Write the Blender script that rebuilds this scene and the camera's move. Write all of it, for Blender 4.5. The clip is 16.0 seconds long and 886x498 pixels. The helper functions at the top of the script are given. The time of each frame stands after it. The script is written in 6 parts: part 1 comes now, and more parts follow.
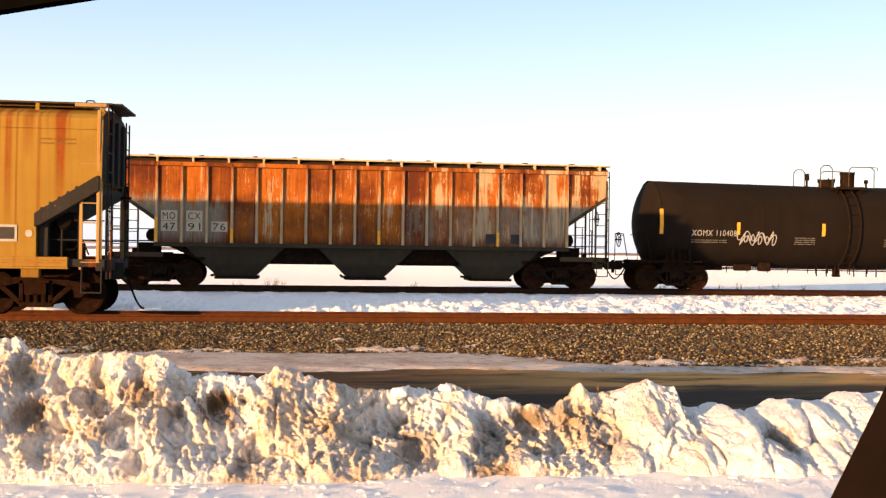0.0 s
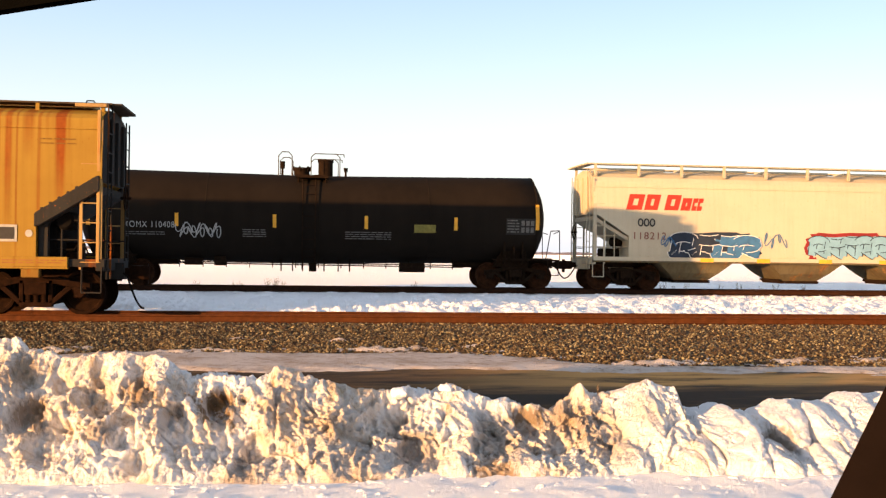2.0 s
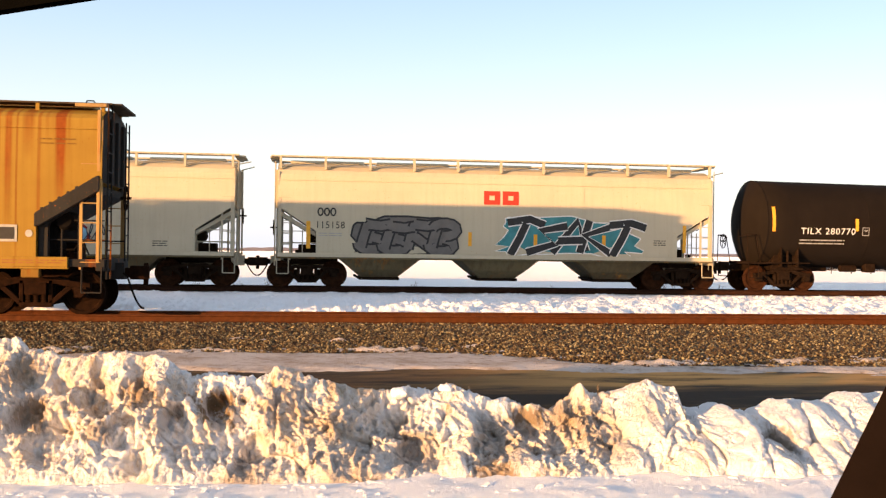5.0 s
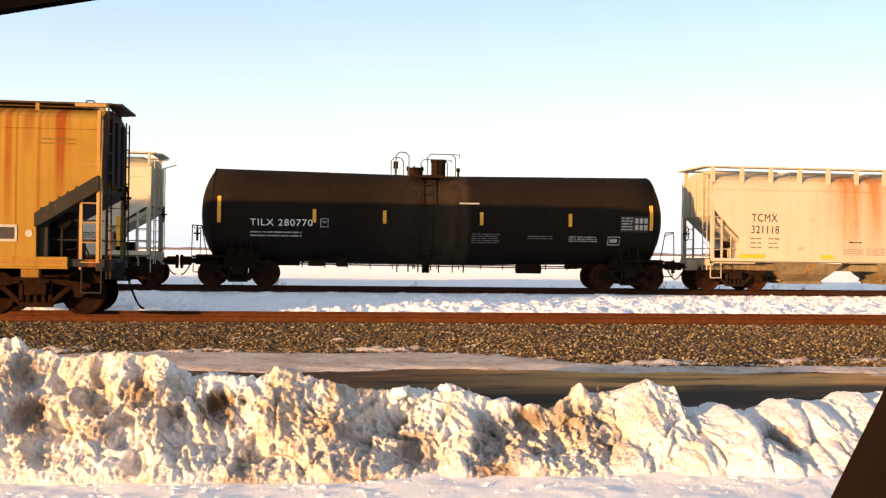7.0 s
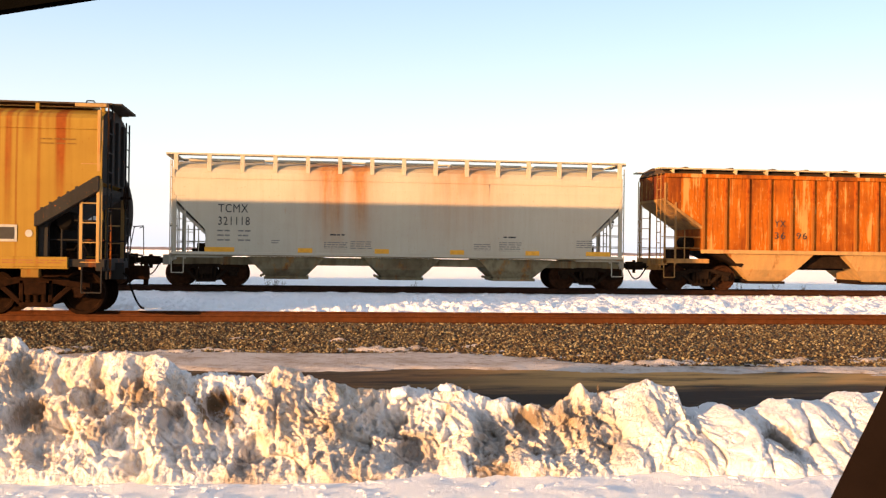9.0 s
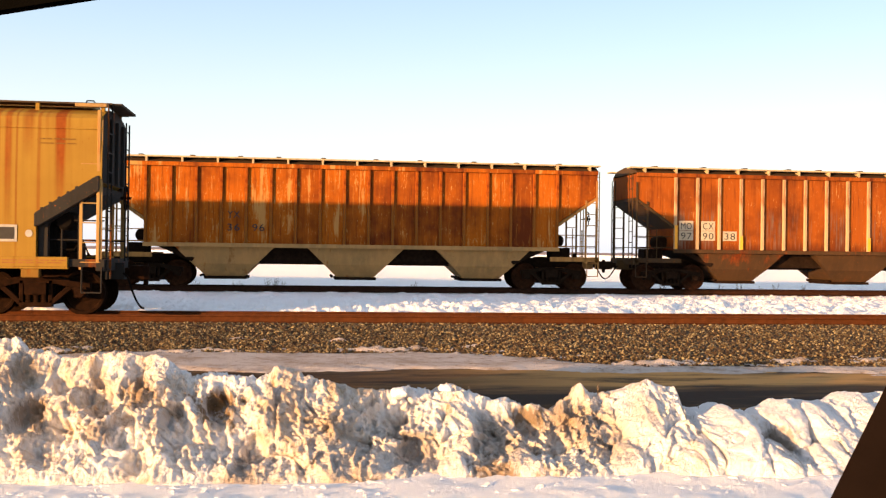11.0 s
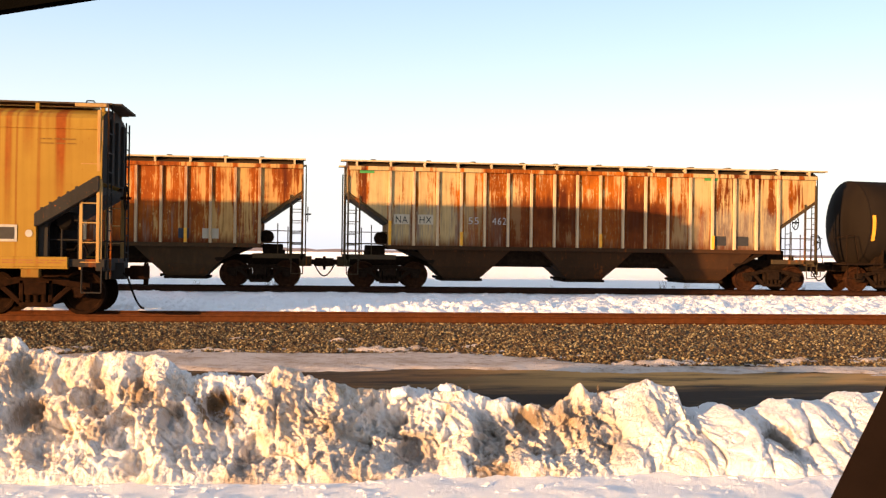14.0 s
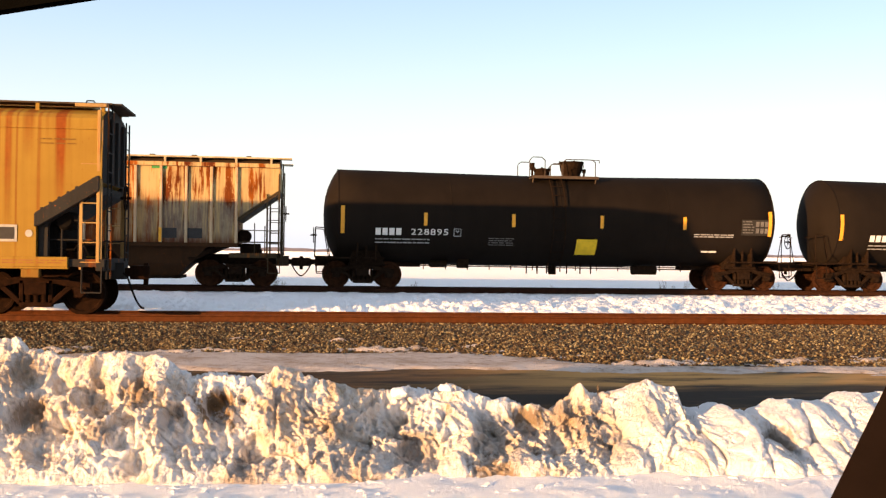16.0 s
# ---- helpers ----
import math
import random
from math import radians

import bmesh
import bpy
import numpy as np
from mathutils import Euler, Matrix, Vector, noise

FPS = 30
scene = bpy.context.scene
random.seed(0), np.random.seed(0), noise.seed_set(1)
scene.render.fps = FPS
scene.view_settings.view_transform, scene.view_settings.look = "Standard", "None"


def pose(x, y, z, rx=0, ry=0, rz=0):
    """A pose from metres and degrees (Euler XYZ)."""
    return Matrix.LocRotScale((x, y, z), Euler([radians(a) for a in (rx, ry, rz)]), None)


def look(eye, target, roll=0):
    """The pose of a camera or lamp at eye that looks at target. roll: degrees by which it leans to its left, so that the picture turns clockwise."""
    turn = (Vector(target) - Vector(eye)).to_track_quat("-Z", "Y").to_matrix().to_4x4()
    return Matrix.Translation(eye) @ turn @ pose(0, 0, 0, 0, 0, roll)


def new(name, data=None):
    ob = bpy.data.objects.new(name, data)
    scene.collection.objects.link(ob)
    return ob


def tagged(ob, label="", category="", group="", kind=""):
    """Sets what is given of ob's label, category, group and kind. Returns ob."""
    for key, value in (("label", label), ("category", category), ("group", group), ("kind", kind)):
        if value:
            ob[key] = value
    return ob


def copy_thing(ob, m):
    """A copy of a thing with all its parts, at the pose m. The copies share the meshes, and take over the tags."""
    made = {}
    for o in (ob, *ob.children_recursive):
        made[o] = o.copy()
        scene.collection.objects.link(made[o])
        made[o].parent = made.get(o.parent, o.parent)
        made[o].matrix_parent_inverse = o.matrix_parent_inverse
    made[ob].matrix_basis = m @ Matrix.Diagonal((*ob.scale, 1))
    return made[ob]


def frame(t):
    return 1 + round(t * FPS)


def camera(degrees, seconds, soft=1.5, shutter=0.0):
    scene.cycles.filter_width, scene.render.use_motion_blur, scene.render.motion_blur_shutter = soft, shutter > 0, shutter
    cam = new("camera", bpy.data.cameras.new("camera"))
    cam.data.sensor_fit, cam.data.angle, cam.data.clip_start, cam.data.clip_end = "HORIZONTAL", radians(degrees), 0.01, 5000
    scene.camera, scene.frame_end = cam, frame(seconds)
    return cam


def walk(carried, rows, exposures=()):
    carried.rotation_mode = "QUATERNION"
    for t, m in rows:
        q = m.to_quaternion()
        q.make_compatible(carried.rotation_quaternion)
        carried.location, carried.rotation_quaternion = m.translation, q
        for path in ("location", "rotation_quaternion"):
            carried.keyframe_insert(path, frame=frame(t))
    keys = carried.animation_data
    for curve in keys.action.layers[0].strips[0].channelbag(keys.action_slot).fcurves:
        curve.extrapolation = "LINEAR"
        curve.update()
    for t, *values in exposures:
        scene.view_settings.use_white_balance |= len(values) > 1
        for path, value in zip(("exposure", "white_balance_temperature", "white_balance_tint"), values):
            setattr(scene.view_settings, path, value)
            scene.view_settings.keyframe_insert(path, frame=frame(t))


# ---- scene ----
TURN, TILT, LEAN, EYE_Z = 7.4, 0.175, 0.74, 1.2825
EYE = Vector((0.0, 0.0, EYE_Z))
WAY = Vector((math.sin(radians(TURN)) * math.cos(radians(TILT)), math.cos(radians(TURN)) * math.cos(radians(TILT)),
              math.sin(radians(TILT))))
cam = camera(46.4, 16.0, soft=1.3)
VIEW = look(EYE, EYE + WAY * 10, LEAN)
walk(cam, [(0.0, VIEW), (16.0, VIEW)], exposures=[(0.0, 1.25, 6500, 14), (16.0, 1.25, 6500, 14)])

# ---- light ----
SUN_SIDE, SUN_UP = 53.8, 4.5      # degrees: off the line square to the tracks, above the horizon
to_sun = Vector((-math.sin(radians(SUN_SIDE)) * math.cos(radians(SUN_UP)),
                 -math.cos(radians(SUN_SIDE)) * math.cos(radians(SUN_UP)), math.sin(radians(SUN_UP))))
sun_data = bpy.data.lights.new("sun", "SUN")
sun_data.energy, sun_data.angle, sun_data.color = 5.0, radians(0.55), (1.0, 0.54, 0.21)
sun = new("sun", sun_data)
sun.matrix_world = look((0, 0, 60), Vector((0, 0, 60)) - to_sun)

world = bpy.data.worlds.new("world")
scene.world = world
world.use_nodes = True
wt = world.node_tree
sky = wt.nodes.new("ShaderNodeTexSky")
sky.sky_type, sky.sun_disc = "NISHITA", False
sky.sun_elevation, sky.sun_rotation = radians(SUN_UP), radians(180 + SUN_SIDE)
sky.air_density, sky.dust_density, sky.ozone_density = 1.0, 1.5, 1.5
wgeo = wt.nodes.new("ShaderNodeTexCoord")
wsep = wt.nodes.new("ShaderNodeSeparateXYZ")
wt.links.new(wgeo.outputs["Generated"], wsep.inputs[0])
wramp = wt.nodes.new("ShaderNodeValToRGB")
cr = wramp.color_ramp
cr.elements[0].position, cr.elements[0].color = 0.0, (0.86, 0.93, 1.06, 1)
cr.elements[1].position, cr.elements[1].color = 1.0, (0.3, 0.31, 0.34, 1)
for p, c in ((0.055, (0.8, 0.83, 0.87, 1)), (0.13, (0.68, 0.75, 0.8, 1)), (0.2, (0.5, 0.63, 0.78, 1)), (0.27, (0.36, 0.5, 0.72, 1)), (0.42, (0.4, 0.44, 0.5, 1))):
    e = cr.elements.new(p)
    e.color = c
wt.links.new(wsep.outputs["Z"], wramp.inputs[0])
wbg = wt.nodes["Background"]
wbg.inputs[1].default_value = 0.072
wbg2 = wt.nodes.new("ShaderNodeBackground")
wbg2.inputs[1].default_value = 0.4
wadd = wt.nodes.new("ShaderNodeAddShader")
wt.links.new(sky.outputs[0], wbg.inputs[0])
wt.links.new(wramp.outputs[0], wbg2.inputs[0])
wt.links.new(wbg.outputs[0], wadd.inputs[0])
wt.links.new(wbg2.outputs[0], wadd.inputs[1])
wt.links.new(wadd.outputs[0], wt.nodes["World Output"].inputs[0])


# ---- materials ----
def rgb(c):
    return (c[0], c[1], c[2], 1.0)


def nmat(name, rough=0.8, metal=0.0, color=(0.5, 0.5, 0.5)):
    m = bpy.data.materials.new(name)
    m.use_nodes = True
    b = m.node_tree.nodes["Principled BSDF"]
    b.inputs["Roughness"].default_value = rough
    b.inputs["Metallic"].default_value = metal
    b.inputs["Base Color"].default_value = rgb(color)
    m.diffuse_color = rgb(color)
    return m, m.node_tree, b


def coords(nt, scale=(1, 1, 1), shift=(0, 0, 0)):
    tc = nt.nodes.new("ShaderNodeTexCoord")
    mp = nt.nodes.new("ShaderNodeMapping")
    mp.inputs["Scale"].default_value = scale
    mp.inputs["Location"].default_value = shift
    nt.links.new(tc.outputs["Object"], mp.inputs[0])
    return mp.outputs[0]


def grain(nt, vec, scale, detail=4.0, rough=0.6):
    n = nt.nodes.new("ShaderNodeTexNoise")
    n.inputs["Scale"].default_value = scale
    n.inputs["Detail"].default_value = detail
    n.inputs["Roughness"].default_value = rough
    nt.links.new(vec, n.inputs["Vector"])
    return n.outputs[0]


def ramp(nt, fac, lo, hi, a=0.0, b=1.0):
    n = nt.nodes.new("ShaderNodeMapRange")
    n.inputs[1].default_value, n.inputs[2].default_value = lo, hi
    n.inputs[3].default_value, n.inputs[4].default_value = a, b
    nt.links.new(fac, n.inputs[0])
    return n.outputs[0]


def math_node(nt, op, a, b):
    n = nt.nodes.new("ShaderNodeMath")
    n.operation = op
    for i, v in enumerate((a, b)):
        if isinstance(v, (int, float)):
            n.inputs[i].default_value = v
        else:
            nt.links.new(v, n.inputs[i])
    return n.outputs[0]


def blend(nt, fac, a, b):
    n = nt.nodes.new("ShaderNodeMix")
    n.data_type = "RGBA"
    if isinstance(fac, (int, float)):
        n.inputs[0].default_value = fac
    else:
        nt.links.new(fac, n.inputs[0])
    for i, v in ((6, a), (7, b)):
        if isinstance(v, tuple):
            n.inputs[i].default_value = rgb(v)
        else:
            nt.links.new(v, n.inputs[i])
    return n.outputs[2]


def bump(nt, b, h, strength=0.3, dist=0.02):
    n = nt.nodes.new("ShaderNodeBump")
    n.inputs["Strength"].default_value, n.inputs["Distance"].default_value = strength, dist
    nt.links.new(h, n.inputs["Height"])
    nt.links.new(n.outputs[0], b.inputs["Normal"])


def painted(name, base, dirt, rust=(0.36, 0.09, 0.013), wear=0.62, grime=0.5, rough=0.7, seed=0.0, streak=(2.6, 2.6, 0.3), stains=(), rise=0.0, spec=0.12, deep=0.24):
    """Weathered paint: grime in soft patches, rust in streaks that run down. wear: higher is cleaner.
    stains: (x, half width, strength, foot) of rust runs that start at the roof. rise: more rust high up than low down."""
    m, nt, b = nmat(name, rough, 0.0, base)
    b.inputs["Specular IOR Level"].default_value = spec
    soft = coords(nt, (0.5, 0.5, 0.8), (seed, seed * 0.7, 0))
    run = coords(nt, streak, (seed * 1.7, seed, seed))
    fine = coords(nt, (9, 9, 9), (seed, 0, 0))
    g1 = ramp(nt, grain(nt, soft, 1.0, 6), 0.4, 0.7, 0.0, grime)
    g2 = ramp(nt, grain(nt, run, 2.2, 6), 0.45, 0.7, 0.0, grime * 0.8)
    c = blend(nt, g1, base, dirt)
    c = blend(nt, g2, c, dirt)
    r = math_node(nt, "ADD", math_node(nt, "MULTIPLY", grain(nt, run, 1.0, 8, 0.65), 0.72), math_node(nt, "MULTIPLY", grain(nt, soft, 1.6, 4), 0.28))
    spill = None
    if stains or rise:
        tc = nt.nodes.new("ShaderNodeTexCoord")
        sp = nt.nodes.new("ShaderNodeSeparateXYZ")
        nt.links.new(tc.outputs["Object"], sp.inputs[0])
        if rise:
            r = math_node(nt, "ADD", r, ramp(nt, sp.outputs["Z"], 1.6, 3.6, -rise, rise))
        streaky = ramp(nt, grain(nt, run, 1.3, 6), 0.32, 0.62, 0.5, 1.0)
        for sx, half_w, strong, foot in stains:
            d = math_node(nt, "ABSOLUTE", math_node(nt, "SUBTRACT", sp.outputs["X"], sx), 0.0)
            fall = math_node(nt, "MULTIPLY", ramp(nt, d, half_w * 0.4, half_w, strong, 0.0), ramp(nt, sp.outputs["Z"], foot, foot + 1.6))
            spill = fall if spill is None else math_node(nt, "ADD", spill, fall)
        if spill is not None:
            spill = math_node(nt, "MULTIPLY", spill, streaky)
            spill = math_node(nt, "MINIMUM", spill, 0.92)
    rf = ramp(nt, r, wear - 0.02, wear + 0.09)
    rr = grain(nt, fine, 0.7, 6)
    rc = blend(nt, ramp(nt, rr, 0.35, 0.65), rust, (rust[0] * (0.33 + deep * 0.7), rust[1] * (0.23 + deep * 0.7), rust[2] * 0.6))
    rc = blend(nt, ramp(nt, grain(nt, run, 1.9, 7, 0.7), 0.46, 0.6, 0, 0.85), rc, (rust[0] * deep, rust[1] * deep * 0.9, rust[2] * 0.8))
    c = blend(nt, rf, c, rc)
    if spill is not None:
        c = blend(nt, spill, c, rc)
    speck = ramp(nt, grain(nt, fine, 2.2, 3), 0.66, 0.72)
    c = blend(nt, math_node(nt, "MULTIPLY", speck, 0.55), c, rc)
    nt.links.new(c, b.inputs["Base Color"])
    nt.links.new(ramp(nt, rf, 0, 1, rough, 0.92), b.inputs["Roughness"])
    bump(nt, b, grain(nt, fine, 1.0, 5), 0.25, 0.01)
    return m


def x_profile(nt, x, stops):
    """A value along the car: stops hold (x in metres, value)."""
    r = nt.nodes.new("ShaderNodeValToRGB")
    e = r.color_ramp.elements
    pts = [((a + 10.0) / 20.0, v) for a, v in stops]
    for k, (a, v) in enumerate(pts):
        n = e[k] if k < 2 else e.new(a)
        n.position, n.color = a, (v, v, v, 1)
    nt.links.new(ramp(nt, x, -10.0, 10.0), r.inputs[0])
    return r.outputs[0]


def rusted(name, pale, orange, dark, cover, seed, first, step, band=None, low=0.0, grey=(0.17, 0.153, 0.12), vary=0.3):
    """Rusted side sheets between posts: pale paint left in runs, each sheet weathered in its own way.
    cover: how much rust, along the car; band: (z, half height, profile) of dark rust; low: grey low down, for worn
    paint and for shade."""
    m, nt, b = nmat(name, 0.8, 0.0, orange)
    b.inputs["Specular IOR Level"].default_value = 0.05
    sp = nt.nodes.new("ShaderNodeSeparateXYZ")
    nt.links.new(coords(nt), sp.inputs[0])
    x, z = sp.outputs["X"], sp.outputs["Z"]
    cell = math_node(nt, "FLOOR", math_node(nt, "DIVIDE", math_node(nt, "SUBTRACT", x, first), step), 0.0)
    wn = nt.nodes.new("ShaderNodeTexWhiteNoise")
    wn.noise_dimensions = "1D"
    nt.links.new(math_node(nt, "ADD", cell, seed * 3.7), wn.inputs["W"])
    sheet = math_node(nt, "SUBTRACT", wn.outputs["Value"], 0.5)
    run = coords(nt, (4.5, 4.5, 0.4), (seed, 0, seed))
    thin = coords(nt, (13.0, 13.0, 0.7), (seed, 0, 0))
    soft = coords(nt, (0.9, 0.9, 0.9), (seed * 2, 0, 0))
    s1 = math_node(nt, "SUBTRACT", grain(nt, run, 1.0, 5, 0.6), 0.5)
    s2 = math_node(nt, "SUBTRACT", grain(nt, soft, 1.0, 5, 0.6), 0.5)
    s3 = math_node(nt, "SUBTRACT", grain(nt, thin, 1.0, 4, 0.6), 0.5)
    val = math_node(nt, "ADD", x_profile(nt, x, cover), math_node(nt, "MULTIPLY", s1, 1.5))
    val = math_node(nt, "ADD", val, math_node(nt, "ADD", math_node(nt, "MULTIPLY", s2, 0.9), math_node(nt, "MULTIPLY", sheet, vary)))
    val = math_node(nt, "ADD", val, math_node(nt, "MULTIPLY", s3, 0.5))
    # rust bleeds out of the seams beside each post
    along = math_node(nt, "FRACT", math_node(nt, "DIVIDE", math_node(nt, "SUBTRACT", x, first), step), 0.0)
    off = math_node(nt, "ABSOLUTE", math_node(nt, "SUBTRACT", along, 0.5), 0.0)
    seam = math_node(nt, "MULTIPLY", ramp(nt, math_node(nt, "ADD", off, math_node(nt, "MULTIPLY", s3, 0.22)), 0.33, 0.5), 1.0)
    val = math_node(nt, "ADD", val, math_node(nt, "MULTIPLY", seam, 0.3))
    fleck = grain(nt, coords(nt, (26.0, 26.0, 5.0), (seed, 3, 0)), 1.0, 5, 0.7)
    val = math_node(nt, "SUBTRACT", val, ramp(nt, fleck, 0.58, 0.7, 0.0, 0.55))
    paint = blend(nt, ramp(nt, math_node(nt, "ADD", s2, s3), -0.1, 0.25), pale, tuple(v * 0.62 for v in pale))
    tone = math_node(nt, "ADD", math_node(nt, "MULTIPLY", s2, 2.2), math_node(nt, "ADD", math_node(nt, "MULTIPLY", s1, 0.9), math_node(nt, "MULTIPLY", sheet, 0.9)))
    tone = math_node(nt, "ADD", tone, math_node(nt, "MULTIPLY", seam, 0.35))
    rc = blend(nt, ramp(nt, tone, -0.25, 0.6), orange, dark)
    rc = blend(nt, ramp(nt, s3, 0.06, 0.16, 0, 0.6), rc, dark)
    rc = blend(nt, ramp(nt, s3, -0.1, -0.2, 0, 0.45), rc, (orange[0] * 1.25, orange[1] * 1.9, orange[2] * 4.0))
    col = blend(nt, ramp(nt, val, 0.42, 0.56), paint, rc)
    if low:
        much = x_profile(nt, x, low) if isinstance(low, tuple) else low
        ragged = math_node(nt, "ADD", math_node(nt, "ADD", s1, math_node(nt, "MULTIPLY", s3, 0.8)), math_node(nt, "MULTIPLY", sheet, 0.25))
        ragged = math_node(nt, "SUBTRACT", ragged, math_node(nt, "MULTIPLY", seam, 0.25))
        # grey below z 3: worn sheets, plus the lower side's shade put into colour
        worn = math_node(nt, "MULTIPLY", ramp(nt, math_node(nt, "ADD", z, math_node(nt, "MULTIPLY", s1, 1.6)), 3.1, 2.8), math_node(nt, "MULTIPLY", ramp(nt, math_node(nt, "ADD", ragged, math_node(nt, "MULTIPLY", math_node(nt, "SUBTRACT", much, 0.5), 0.7)), -0.13, 0.09), math_node(nt, "MINIMUM", math_node(nt, "ADD", much, 0.2), 0.9)))
        col = blend(nt, worn, col, blend(nt, ramp(nt, fleck, 0.42, 0.6), grey, tuple(v * 1.3 for v in grey)))
        foot = math_node(nt, "MULTIPLY", ramp(nt, math_node(nt, "ADD", z, math_node(nt, "MULTIPLY", s3, 0.9)), 1.85, 1.5), 0.8)
        col = blend(nt, foot, col, dark)
    if band:
        zc, half_h, prof = band
        drip = math_node(nt, "ADD", math_node(nt, "MULTIPLY", s1, -1.3), math_node(nt, "MULTIPLY", s3, -1.0))
        d = math_node(nt, "ABSOLUTE", math_node(nt, "SUBTRACT", math_node(nt, "ADD", z, drip), zc), 0.0)
        f = math_node(nt, "MULTIPLY", ramp(nt, d, half_h, half_h * 0.75), x_profile(nt, x, prof))
        col = blend(nt, f, col, blend(nt, ramp(nt, tone, -0.5, 0.5), tuple(v * 1.5 for v in dark), tuple(v * 0.6 for v in dark)))
    nt.links.new(col, b.inputs["Base Color"])
    bump(nt, b, math_node(nt, "ADD", s3, grain(nt, soft, 14.0, 5)), 0.2, 0.008)
    return m


def tank_paint(name, base, seed, dusty=None):
    """Old black tank paint under an even film of brown dust."""
    m, nt, b = nmat(name, 0.62, 0.0, base)
    b.inputs["Specular IOR Level"].default_value = 0.02
    soft = coords(nt, (0.35, 0.35, 0.5), (seed, 0, 0))
    run = coords(nt, (3.0, 3.0, 0.3), (seed, 0, seed))
    g = math_node(nt, "ADD", math_node(nt, "MULTIPLY", grain(nt, soft, 1.0, 4), 0.6), math_node(nt, "MULTIPLY", grain(nt, run, 1.0, 5), 0.4))
    c = blend(nt, ramp(nt, g, 0.35, 0.65), tuple(v * 0.8 for v in base), tuple(v * 1.2 for v in base))
    if dusty:
        sp = nt.nodes.new("ShaderNodeSeparateXYZ")
        nt.links.new(coords(nt), sp.inputs[0])
        f = math_node(nt, "MULTIPLY", x_profile(nt, sp.outputs["X"], dusty), ramp(nt, grain(nt, run, 0.8, 5), 0.3, 0.6, 0.3, 1.0))
        c = blend(nt, f, c, (0.1, 0.068, 0.036))
    nt.links.new(c, b.inputs["Base Color"])
    nt.links.new(ramp(nt, g, 0.35, 0.65, 0.55, 0.75), b.inputs["Roughness"])
    return m


def plain(name, color, rough=0.7, metal=0.0, var=0.25, scale=6.0, spec=0.3):
    m, nt, b = nmat(name, rough, metal, color)
    b.inputs["Specular IOR Level"].default_value = spec
    v = coords(nt)
    g = grain(nt, v, scale, 6)
    g2 = grain(nt, v, scale * 0.15, 4)
    lo = tuple(c * (1 - var) for c in color)
    hi = tuple(min(1, c * (1 + var)) for c in color)
    c = blend(nt, ramp(nt, g, 0.3, 0.7), lo, hi)
    c = blend(nt, ramp(nt, g2, 0.4, 0.7, 0, 0.5), c, lo)
    nt.links.new(c, b.inputs["Base Color"])
    bump(nt, b, g, 0.2, 0.01)
    return m


def snow_mat(name, clean, dirt, soil, amount, scale=1.0, clear_from=None, relief=0.03, spots=()):
    """Old snow with soot and soil in patches and runs. clear_from: past this x the snow is clean."""
    m, nt, b = nmat(name, 0.75, 0.0, clean)
    b.inputs["Specular IOR Level"].default_value = 0.2
    v = coords(nt)
    run = coords(nt, (1.0, 1.0, 0.3))
    g1 = grain(nt, v, 0.8 * scale, 7, 0.62)
    g2 = grain(nt, run, 3.4 * scale, 8, 0.7)
    g3 = grain(nt, run, 17.0 * scale, 6, 0.72)
    g4 = grain(nt, v, 45.0 * scale, 4, 0.7)
    mixd = math_node(nt, "ADD", math_node(nt, "MULTIPLY", g1, 0.45), math_node(nt, "ADD", math_node(nt, "MULTIPLY", g2, 0.4), math_node(nt, "MULTIPLY", g3, 0.15)))
    s2 = g2
    if clear_from is not None:
        sp = nt.nodes.new("ShaderNodeSeparateXYZ")
        nt.links.new(v, sp.inputs[0])
        less = ramp(nt, sp.outputs["X"], clear_from - 1.2, clear_from + 0.8, 0.0, 0.13)
        mixd = math_node(nt, "SUBTRACT", mixd, less)
        s2 = math_node(nt, "SUBTRACT", g2, less)
    c = blend(nt, ramp(nt, mixd, 0.60 - amount, 0.72 - amount), clean, dirt)
    c = blend(nt, ramp(nt, s2, 0.73 - amount, 0.82 - amount, 0, 0.85), c, soil)
    c = blend(nt, ramp(nt, g3, 0.66 - amount * 0.3, 0.76 - amount * 0.3, 0, min(0.8, amount * 4.0)), c, soil)
    if spots:
        sp2 = nt.nodes.new("ShaderNodeSeparateXYZ")
        nt.links.new(v, sp2.inputs[0])
        rag = math_node(nt, "ADD", math_node(nt, "MULTIPLY", math_node(nt, "SUBTRACT", g2, 0.5), 0.9), math_node(nt, "MULTIPLY", math_node(nt, "SUBTRACT", g3, 0.5), 0.5))
        whole = None
        for sx, sz, r, strong in spots:
            dx = math_node(nt, "POWER", math_node(nt, "SUBTRACT", sp2.outputs["X"], sx), 2.0)
            dz = math_node(nt, "POWER", math_node(nt, "MULTIPLY", math_node(nt, "SUBTRACT", sp2.outputs["Z"], sz), 1.4), 2.0)
            d = math_node(nt, "ADD", math_node(nt, "SQRT", math_node(nt, "ADD", dx, dz), 0.0), rag)
            one = ramp(nt, d, r * 1.15, r * 0.4, 0.0, strong * 0.95)
            whole = one if whole is None else math_node(nt, "MAXIMUM", whole, one)
        earth = blend(nt, ramp(nt, g3, 0.4, 0.62), (0.22, 0.145, 0.068), soil)
        c = blend(nt, whole, c, earth)
    nt.links.new(c, b.inputs["Base Color"])
    hgt = math_node(nt, "ADD", math_node(nt, "MULTIPLY", g4, 0.5), math_node(nt, "MULTIPLY", g3, 1.6))
    bump(nt, b, hgt, 0.7, relief)
    return m


